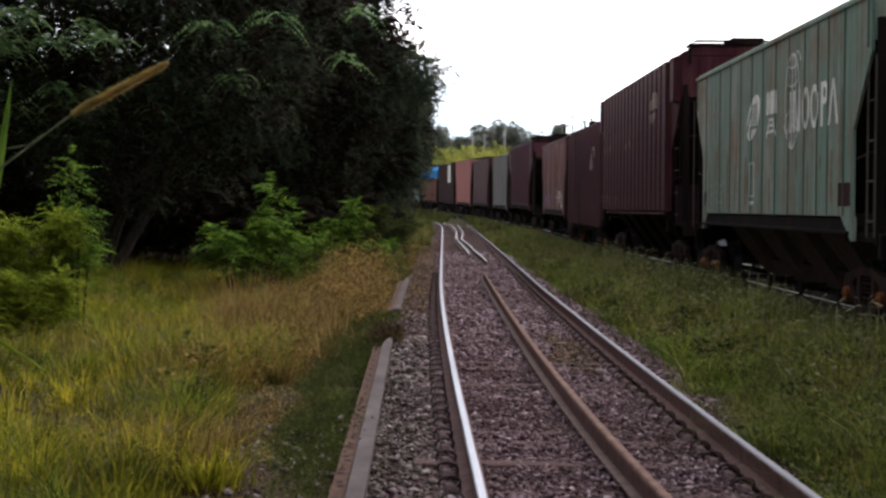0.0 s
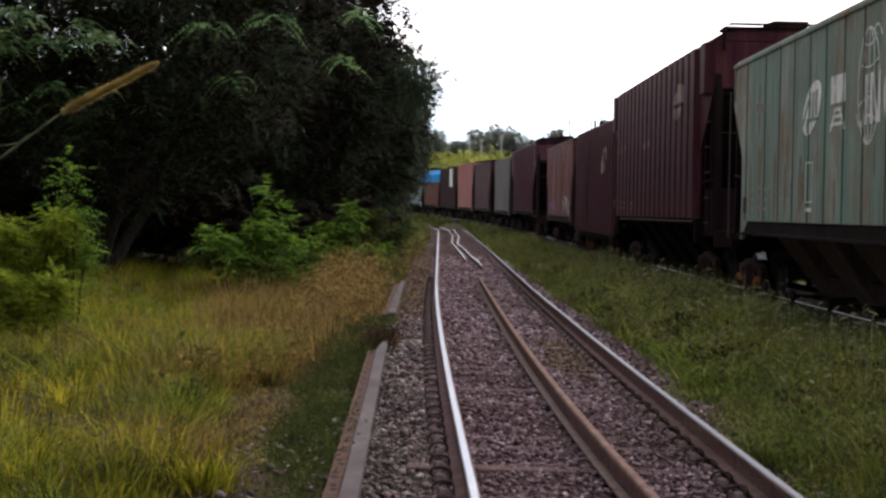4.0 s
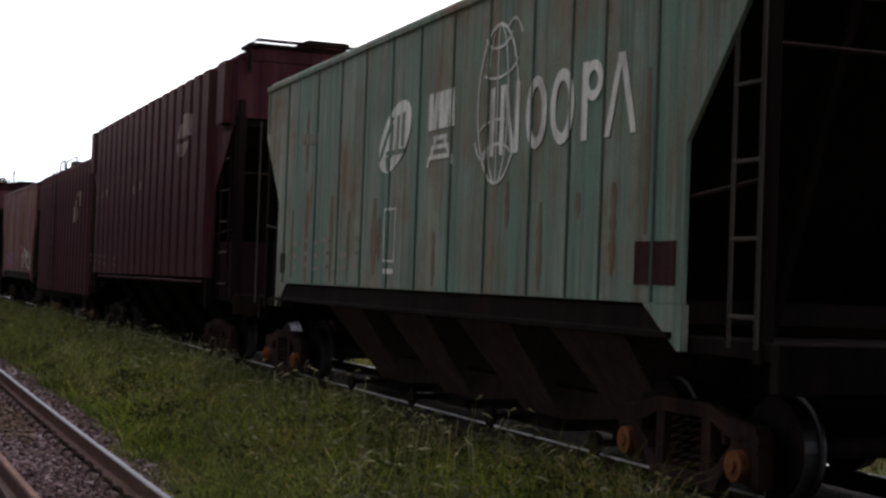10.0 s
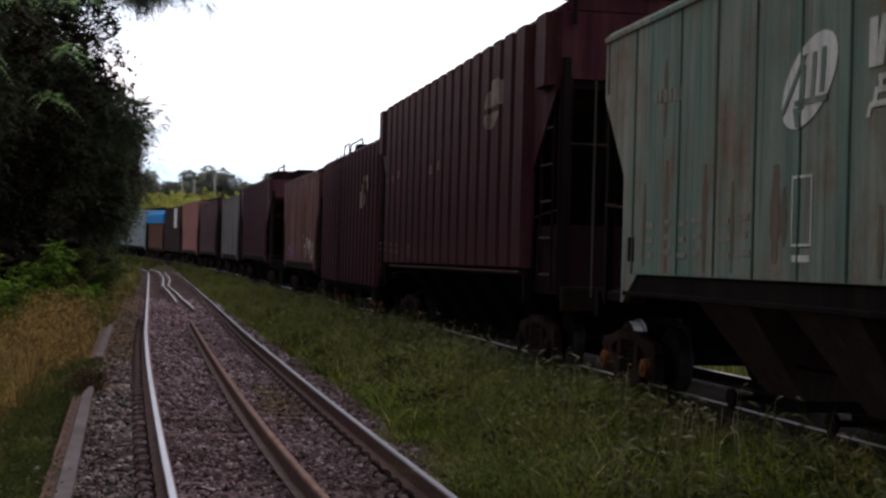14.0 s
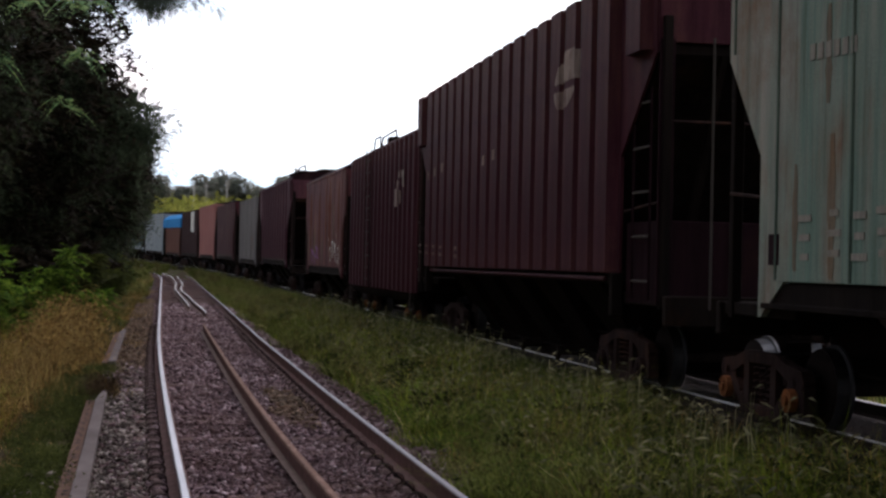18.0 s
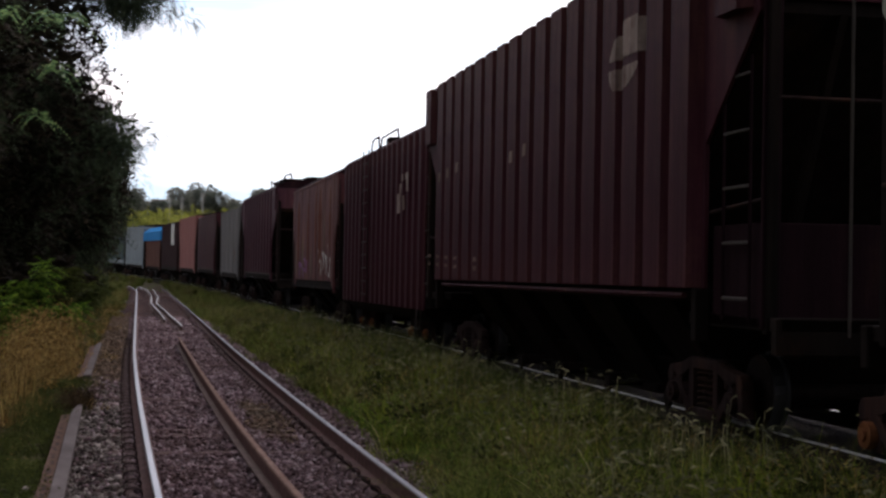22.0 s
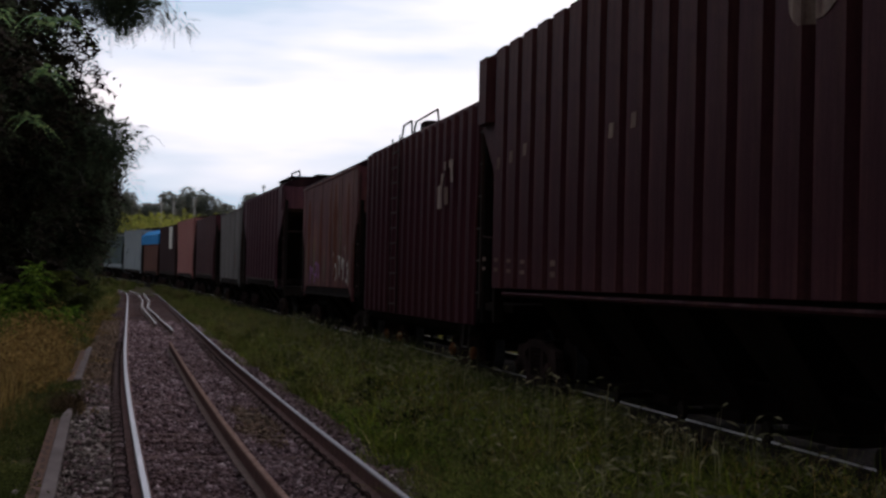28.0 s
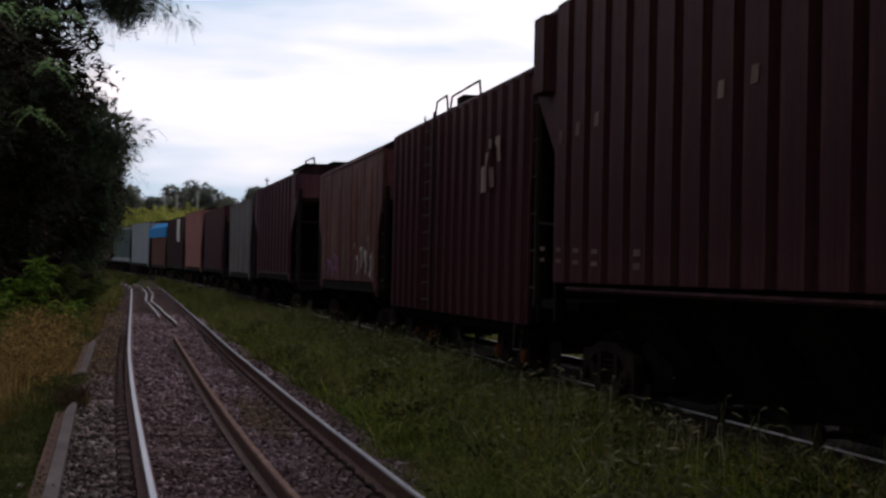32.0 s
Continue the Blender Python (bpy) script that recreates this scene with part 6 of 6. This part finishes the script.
def build_tree(x, y, height, spread, n, leaf, mat, label, lean=(0, 0), low=0.25, pairs=6, flen=(0.25, 0.5), depth=3, lit=0.0, core=3500, hang=None, coarse=1.0):
    root = tagged(new("tree"), label, "tree", "trees along the line")
    z = float(ground_z(x, y))
    root.location = (x, y, z - 0.1)
    g, tips = Geo(), []
    for k in range(3 if spread > 3 else 2):
        d = Vector((random.uniform(-0.4, 0.4) + lean[0] * 0.3, random.uniform(-0.4, 0.4) + lean[1] * 0.3, 1)).normalized()
        limb(g, Vector((random.uniform(-0.3, 0.3), random.uniform(-0.3, 0.3), 0)), d, height * 0.21, 0.07 + 0.009 * height, depth, tips)
    part("trunk", g, M["bark"], root, "dark branching trunk")
    # crown: fronds in clumps over an uneven dome, open in places
    m = int(n / 45)
    u = unit(m)
    rad = rng.uniform(0.35, 1.0, m) ** 0.6
    cz = height * (low + (1 - low) * 0.5)
    ctr = np.stack([u[:, 0] * spread * rad, u[:, 1] * spread * rad, cz + u[:, 2] * height * (1 - low) * 0.5 * rad], -1)
    ctr[:, 0] += lean[0] * (ctr[:, 2] / height) ** 1.5 * spread * 0.5
    ctr[:, 1] += lean[1] * (ctr[:, 2] / height) ** 1.5 * spread * 0.5
    T = np.array([t[:] for t in tips])
    pull = T[rng.integers(0, len(T), m)]
    ctr = ctr * 0.8 + pull * 0.2
    if hang:
        at = 0
        for mid, count, wide in hang:
            ctr[at:at + count] = np.array(mid) + rng.normal(size=(count, 3)) * np.array(wide)
            at += count
    size = rng.uniform(0.35, 0.95, m) * (0.5 + spread * 0.09)
    idx = np.repeat(np.arange(m), 45)
    off = unit(len(idx)) * (rng.uniform(0, 1, len(idx)) ** 0.5)[:, None]
    P = ctr[idx] + off * size[idx][:, None] * np.array([1, 1, 0.6])
    D = off + unit(len(idx)) * 0.6 + np.array([0, 0, -0.05])
    D /= np.linalg.norm(D, axis=1)[:, None]
    V, F = fronds(P, D, rng.uniform(flen[0], flen[1], len(P)), pairs, rng.uniform(leaf * 0.7, leaf * 1.2, len(P)))
    part("crown", big_mesh("crown", V, F, M[mat]), None, root, "feathery hanging foliage")
    # inner leaves take the near-black colour that carries the crown's shade
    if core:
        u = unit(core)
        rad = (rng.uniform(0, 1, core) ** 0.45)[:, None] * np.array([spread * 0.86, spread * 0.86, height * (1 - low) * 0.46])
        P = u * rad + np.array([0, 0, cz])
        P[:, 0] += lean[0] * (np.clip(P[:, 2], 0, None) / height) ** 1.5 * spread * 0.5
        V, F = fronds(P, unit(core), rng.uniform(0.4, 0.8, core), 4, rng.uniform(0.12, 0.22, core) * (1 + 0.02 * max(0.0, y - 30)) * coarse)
        part("inner_crown", big_mesh("inner_crown", V, F, M["leaf_core"]), None, root, "dark inner foliage, shade painted in")
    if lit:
        # umbrella-like sprays of long drooping leaves at the outer twigs, their brightness painted in
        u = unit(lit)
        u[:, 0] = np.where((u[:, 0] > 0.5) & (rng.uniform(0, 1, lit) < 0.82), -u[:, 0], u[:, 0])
        u[:, 1] = np.where(rng.uniform(0, 1, lit) < 0.8, -np.abs(u[:, 1]), u[:, 1])   # most face the camera
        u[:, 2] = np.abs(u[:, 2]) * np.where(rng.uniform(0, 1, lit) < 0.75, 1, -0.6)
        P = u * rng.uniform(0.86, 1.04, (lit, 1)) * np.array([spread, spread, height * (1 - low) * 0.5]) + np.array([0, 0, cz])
        P[:, 0] += lean[0] * (P[:, 2] / height) ** 1.5 * spread * 0.5
        P[:, 1] += lean[1] * (P[:, 2] / height) ** 1.5 * spread * 0.5
        k = 12
        a = rng.uniform(0, 6.283, lit * k)
        D = np.stack([np.cos(a), np.sin(a), rng.uniform(-0.1, 0.75, lit * k)], -1)
        D /= np.linalg.norm(D, axis=1)[:, None]
        V, F = fronds(np.repeat(P, k, 0) + rng.normal(size=(lit * k, 3)) * 0.06, D, rng.uniform(0.35, 0.7, lit * k), 10, rng.uniform(0.06, 0.10, lit * k), 0.85)
        part("crown_sprays", big_mesh("crown_sprays", V, F, M["leaf_lit"]), None, root, "drooping leaf sprays, light painted in")
    return root


T1 = "large dark tree with feathery hanging foliage over the grass"
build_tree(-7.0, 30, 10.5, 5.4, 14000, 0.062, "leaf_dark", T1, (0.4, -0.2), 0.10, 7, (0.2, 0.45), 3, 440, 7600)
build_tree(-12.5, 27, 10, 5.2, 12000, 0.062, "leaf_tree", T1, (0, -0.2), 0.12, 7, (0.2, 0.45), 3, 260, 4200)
build_tree(-4.7, 40, 11, 3.95, 13500, 0.074, "leaf_dark", "dark tree leaning over the track with hanging sprays", (0.5, -0.1), 0.08, 7, (0.25, 0.5), 3, 0, 7000,
           (((4.45, -0.5, 8.85), 36, (0.48, 0.5, 0.22)), ((3.6, -0.5, 9.3), 30, (0.6, 0.5, 0.3)), ((3.9, 0.0, 5.2), 26, (0.32, 0.5, 0.45))))
build_tree(-9.5, 40, 6.0, 5.5, 6000, 0.14, "leaf_tree", "dense dark tree behind the first trees", (0, 0), 0.03, 5, (0.4, 0.8), 2, 0, 6500)
build_tree(-16, 38, 5.6, 6, 6000, 0.16, "leaf_tree", "dense dark tree behind the field", (0, 0), 0.03, 5, (0.4, 0.8), 2, 0, 5000)
build_tree(-4.2, 54, 9.5, 3.9, 10000, 0.12, "leaf_dark", "dark tree beside the track", (0.6, 0), 0.04, 5, (0.4, 0.8), 2, 0, 4500)
build_tree(-4.6, 70, 9.5, 4.2, 8000, 0.15, "leaf_dark", "dark tree farther along the track", (0.5, 0), 0.03, 5, (0.4, 0.8), 2, 0, 4000)
build_tree(-5.2, 90, 10, 4.8, 6000, 0.2, "leaf_dark", "dark tree at the bend of the track", (0.5, 0), 0.02, 4, (0.5, 1.0), 2)
build_tree(-8.5, 112, 10, 5.0, 5000, 0.25, "leaf_dark", "dark tree beyond the bend", (0.2, 0), 0.02, 4, (0.5, 1.0), 2)
build_tree(-10, 58, 7.0, 5.5, 4000, 0.2, "leaf_tree", "dense dark tree behind the first row", (0, 0), 0.03, 4, (0.5, 1.0), 2, 0, 4000)
# unseen trees added beside and behind the camera to block sky light
for x, y in ((-12.5, 15), (-9.2, 6.0), (-7.0, -4), (-5.0, -14), (-9, -26), (-8.0, 1.0), (-6.2, -9), (-12, -7), (-2.5, -22), (-13.5, 4), (-3.4, -9), (-1.5, -15)):
    build_tree(x, y, 19, 4.9, 1500, 0.35, "leaf_tree", "unseen tree added to dim the train's flank", (0, 0), 0.22, 4, (0.5, 1.0), 1, 0, 3200, None, 2.6)


def build_bush(x, y, height, spread, n, leaf, mat, label, pairs=7, flen=(0.2, 0.45), lo=0.55):
    """A many-stemmed bush with upright sprays of compound leaves."""
    root = tagged(new("bush"), label, "bush", "bushes by the field")
    z = float(ground_z(x, y))
    root.location = (x, y, z - 0.05)
    g, tips = Geo(), []
    for k in range(int(6 + spread * 5)):
        a, r = random.uniform(0, 6.283), spread * math.sqrt(random.uniform(0, 1))
        h = height * (1 - 0.45 * (r / spread) ** 2) * random.uniform(lo, 1.08)
        b = Vector((0.35 * r * math.cos(a), 0.35 * r * math.sin(a), 0))
        t = Vector((r * math.cos(a), r * math.sin(a), h))
        path = [b, b.lerp(t, 0.4) + Vector((0, 0, 0.12 * h)), b.lerp(t, 0.75) + Vector((0, 0, 0.08 * h)), t]
        part("stem", Geo().tube(path, 0.016, 4, 0, 0.005), M["bark"], root)
        tips += [(path[1], path[2]), (path[2], path[3]), (path[2], path[3])]
    A = np.array([p[:] for p, q in tips])
    B = np.array([q[:] for p, q in tips])
    i = rng.integers(0, len(A), n)
    k = rng.uniform(0, 1, n)[:, None]
    P = A[i] * (1 - k) + B[i] * k + rng.normal(size=(n, 3)) * 0.07
    D = unit(n) * np.array([1, 1, 0.5]) + np.array([0, 0, 0.35])
    D /= np.linalg.norm(D, axis=1)[:, None]
    V, F = fronds(P, D, rng.uniform(flen[0], flen[1], n), pairs, rng.uniform(leaf * 0.7, leaf * 1.2, n), 0.45)
    part("foliage", big_mesh("foliage", V, F, M[mat]), None, root, "bright green compound leaves")
    return root


B1 = "bright green bush with feathery compound leaves"
build_bush(-5.0, 17.0, 1.72, 1.1, 4600, 0.05, "leaf_yellow", B1, 8, (0.18, 0.38), 0.5)
build_bush(-6.0, 18.3, 1.85, 1.4, 4600, 0.055, "leaf_yellow", B1, 8, (0.18, 0.38), 0.5)
build_bush(-4.75, 16.2, 0.95, 0.7, 1700, 0.05, "leaf_yellow", "low yellow-green bush at the foot of a sapling", 8, (0.15, 0.32), 0.35)
build_bush(-4.36, 17.4, 2.4, 0.2, 430, 0.055, "leaf_bush", "slender upright green sapling among the grass", 7, (0.2, 0.42), 0.8)
B2 = "bright green broad-leaved bush before the dark trees"
build_bush(-3.4, 25.5, 1.8, 0.95, 300, 0.17, "leaf_bush", B2, 5, (0.3, 0.5))
build_bush(-2.75, 27.0, 1.65, 0.75, 240, 0.17, "leaf_bush", B2, 5, (0.3, 0.5))
build_bush(-3.0, 26.5, 2.1, 0.45, 140, 0.17, "leaf_bush", B2, 5, (0.3, 0.5))
build_bush(-1.95, 32, 1.75, 0.9, 480, 0.13, "leaf_bush", "green bush in dry grass beside the track", 5, (0.3, 0.5))
build_bush(-1.75, 38, 1.6, 0.9, 900, 0.13, "weed", "dark green bush beside the track", 5, (0.3, 0.5))
build_bush(-1.9, 47, 1.8, 1.0, 900, 0.15, "weed", "dark green bush beside the track", 5)
build_bush(-2.2, 60, 1.9, 1.2, 900, 0.16, "weed", "dark green bush beside the track", 5)
build_bush(-2.4, 76, 1.9, 1.3, 900, 0.18, "weed", "dark green bush beside the track", 5)
build_bush(-2.5, 9.4, 0.42, 0.08, 40, 0.045, "withered", "small dark withered weed in the grass", 4, (0.08, 0.16))
build_bush(-1.95, 11.5, 0.5, 0.12, 60, 0.045, "weed", "dark green weed at the field's edge", 4, (0.08, 0.18))
build_bush(-2.2, 13.2, 0.55, 0.14, 70, 0.045, "weed", "dark green weed at the field's edge", 4, (0.08, 0.18))
# bushes in the same near-black leaves, painting the shade below the trees
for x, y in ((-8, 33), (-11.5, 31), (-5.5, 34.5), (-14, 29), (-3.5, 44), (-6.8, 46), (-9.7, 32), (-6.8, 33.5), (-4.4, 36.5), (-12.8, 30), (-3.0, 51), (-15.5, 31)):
    build_bush(x, y, 2.4, 1.9, 800, 0.24, "leaf_core", "undergrowth beneath the trees, shade painted in", 5, (0.4, 0.8))


# ---- the distance: scrub on the hill, trees, a palm and poles ----
def build_scrub():
    n = 9000
    x, y = rng.uniform(-22, 45, n), rng.uniform(170, 222, n)
    z = ground_z(x, y)
    P = np.stack([x, y, z + rng.uniform(0, 1.7, n) * (0.4 + clumpy(x, y, 0.35))], -1)
    D = unit(n) + np.array([0, 0, 0.8])
    D /= np.linalg.norm(D, axis=1)[:, None]
    V, F = fronds(P, D, rng.uniform(0.8, 1.8, n), 4, rng.uniform(0.3, 0.6, n))
    tagged(new("hill_scrub", big_mesh("hill_scrub", V, F, M["leaf_hill"])), "yellow-green scrub over the low hill", "scrub", kind="stuff")


build_scrub()
FAR = "tree on the hill behind the train, haze painted in"
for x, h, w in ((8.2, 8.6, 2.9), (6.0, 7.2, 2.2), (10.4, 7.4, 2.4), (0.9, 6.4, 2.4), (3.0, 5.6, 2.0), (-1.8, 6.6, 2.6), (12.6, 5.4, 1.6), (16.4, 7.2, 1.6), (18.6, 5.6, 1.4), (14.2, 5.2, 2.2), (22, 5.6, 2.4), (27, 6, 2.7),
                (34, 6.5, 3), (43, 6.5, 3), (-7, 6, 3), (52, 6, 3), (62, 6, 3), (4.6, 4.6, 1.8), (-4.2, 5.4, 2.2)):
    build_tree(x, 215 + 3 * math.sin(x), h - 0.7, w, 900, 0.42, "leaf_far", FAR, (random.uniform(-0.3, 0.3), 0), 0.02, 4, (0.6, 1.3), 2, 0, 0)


def build_palm(x, y, h, label):
    root = tagged(new("palm"), label, "palm tree")
    root.location = (x, y, float(ground_z(x, y)))
    part("trunk", Geo().tube([(0, 0, 0), (0.15, 0, h * 0.5), (0.1, 0, h)], 0.22, 8, 0, 0.15), M["bark"], root)
    n = 26
    a = rng.uniform(0, 6.283, n)
    D = np.stack([np.cos(a), np.sin(a), rng.uniform(-0.2, 1.6, n)], -1)
    D /= np.linalg.norm(D, axis=1)[:, None]
    # fronds share the far trees' leaf colour with its painted haze
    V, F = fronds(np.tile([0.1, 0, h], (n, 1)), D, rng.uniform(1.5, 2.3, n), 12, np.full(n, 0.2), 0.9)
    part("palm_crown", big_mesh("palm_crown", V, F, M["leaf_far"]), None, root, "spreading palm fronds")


build_palm(17.3, 212, 5.4, "tall palm on the hill behind the train")


def build_pole(x, y, h):
    root = tagged(new("utility_pole"), "slender grey utility pole on the hill", "utility pole", "poles on the hill")
    root.location = (x, y, float(ground_z(x, y)) - 0.2)
    part("shaft", Geo().tube([(0, 0, 0), (0, 0, h)], 0.13, 8, 0, 0.09), M["pole"], root)
    part("crossarm", Geo().box(-0.3, 0.3, -0.06, 0.06, h - 0.5, h - 0.38), M["pole"], root)
    for d in (-0.25, 0.25):
        part("insulator", Geo().tube([(d, 0, h - 0.38), (d, 0, h - 0.2)], 0.05, 6), M["pole"], root)


for x, y, h in ((8.6, 207, 4.9), (4.1, 207, 4.2), (-0.5, 212, 5.4), (18.4, 210, 7.2), (5.8, 208, 4.4)):
    build_pole(x, y, h)


# ---- the foxtail beside the camera ----
def build_foxtail():
    root = tagged(new("foxtail_grass"), "foxtail grass stalk with a golden bristly head", "grass stalk")
    tip, neck = Vector((-0.300, 1.60, 1.734)), Vector((-0.404, 1.60, 1.678))
    base = Vector((-0.95, 1.55, -0.12))
    root.location = base
    mid = [neck, Vector((-0.485, 1.6, 1.617)), Vector((-0.60, 1.59, 1.50)), Vector((-0.74, 1.57, 1.2)), Vector((-0.87, 1.56, 0.7)), base]
    g = Geo().tube([p - base for p in mid], 0.0013, 6, 0, 0.003)
    part("stem", g, M["stalk"], root, "thin pale stem")
    g = Geo().tube([Vector((-0.437, 1.6, 1.655)) - base, Vector((-0.452, 1.6, 1.644)) - base, Vector((-0.475, 1.6, 1.640)) - base], 0.0009, 5)
    part("leaf", g, M["stalk"], root)
    # a leaf blade hanging across the lower corner
    pts = [Vector((-0.63, 1.22, 1.40)), Vector((-0.51, 1.2, 1.474)), Vector((-0.41, 1.2, 1.482)), Vector((-0.37, 1.2, 1.472)), Vector((-0.326, 1.2, 1.444))]
    vs, fs = [], []
    for i, (q, w) in enumerate(zip(pts, (0.003, 0.0035, 0.0035, 0.0025, 0.0004))):
        vs += [q - base + Vector((0, 0, w)), q - base + Vector((0, 0.004, 0)), q - base - Vector((0, 0, w))]
        if i:
            fs += [(3 * i - 3, 3 * i, 3 * i + 1, 3 * i - 2), (3 * i - 2, 3 * i + 1, 3 * i + 2, 3 * i - 1)]
    part("leaf", Geo().add(vs, fs), M["leaf_yellow"], root, "pale bent leaf blade")
    vs, fs = [], []
    for i, (x, z, w) in enumerate(((-0.56, 1.2, 0.004), (-0.505, 1.5, 0.005), (-0.484, 1.62, 0.005), (-0.475, 1.68, 0.003), (-0.470, 1.715, 0.0004))):
        vs += [Vector((x - w, 1.6, z)) - base, Vector((x, 1.604, z)) - base, Vector((x + w, 1.6, z)) - base]
        if i:
            fs += [(3 * i - 3, 3 * i, 3 * i + 1, 3 * i - 2), (3 * i - 2, 3 * i + 1, 3 * i + 2, 3 * i - 1)]
    part("leaf", Geo().add(vs, fs), M["leaf_bush"], root, "upright green leaf blade")
    n = 6000
    q = rng.uniform(0, 1, n)
    ax = np.array(tip - neck)
    P = np.array(neck - base)[None] + ax[None] * q[:, None]
    d = ax / np.linalg.norm(ax)
    D = unit(n)
    D = D - (D @ d)[:, None] * d[None]
    D /= np.linalg.norm(D, axis=1)[:, None]
    ln = 0.0068 * (1.0 - 0.3 * q) * np.clip(q * 12 + 0.4, 0, 1) * np.clip((1.02 - q) * 9, 0.25, 1) * rng.uniform(0.6, 1.45, n)
    E = P + D * ln[:, None] + d[None] * (ln * 0.9)[:, None]
    w = np.cross(D, d) * 0.0005
    V = np.stack([P - w, P + w, E], 1).reshape(-1, 3)
    part("bristle_coat", big_mesh("bristle_coat", V, np.arange(len(V)).reshape(-1, 3), M["fox"]), None, root, "golden bristles")
    part("spike", Geo().tube([neck - base, neck.lerp(tip, 0.5) - base + Vector((0, 0, 0.001)), tip - base], 0.0042, 8, 0, 0.0024), M["fox"], root, "golden seed spike")
    return root


fox = build_foxtail()


# ---- what moves: the train rolls towards the camera and past it, slowing down ----
def train_at(t):
    return 47.83 - 1.0689 * t + 0.0052 * t * t


def motions():
    for root, c, spin in TRAIN:
        rows = []
        pins = [float(v) for v in root["pins"].split(",")]
        for k in range(17):
            t = 2.0 * k
            y = train_at(t) + c
            a, b = y + pins[0], y + pins[1]
            turn = math.degrees(math.atan2(-(train_mid(a) - train_mid(b)), a - b))
            up = float(rise(a)), float(rise(b))
            rows.append((t, pose((train_mid(a) + train_mid(b)) / 2, y, RAIL + sum(up) / 2, math.degrees(math.atan2(up[0] - up[1], a - b)), 0, turn)))
        walk(root, rows)
        for ob, y in spin:
            walk(ob, [(0.5 * k, pose(0, y, 0.36, math.degrees((train_at(0) - train_at(0.5 * k)) / 0.36))) for k in range(65)])
    # the stalk sways a little in the wind
    sway = ((0, 0.0004, -0.0004), (0.5, 0.0007, -0.0032), (1, 0.0014, -0.0035), (1.5, -0.0003, -0.0016), (2, -0.0007, -0.0003), (2.5, -0.0012, -0.0012), (3, -0.0042, -0.0008), (3.5, -0.0065, 0.0004), (5.5, -0.0081, 0.0032), (6, -0.0067, -0.0003), (6.5, -0.008, 0.0034), (7, -0.0098, 0.0058), (7.5, -0.0087, 0.0007), (8, -0.0095, 0.0018), (8.5, -0.0133, 0.0032), (10.0, -0.0133, 0.0032), (32.0, -0.0133, 0.0032))
    walk(fox, [(t, pose(-0.95 + a, 1.55, -0.12 + b)) for t, a, b in sway])


motions()
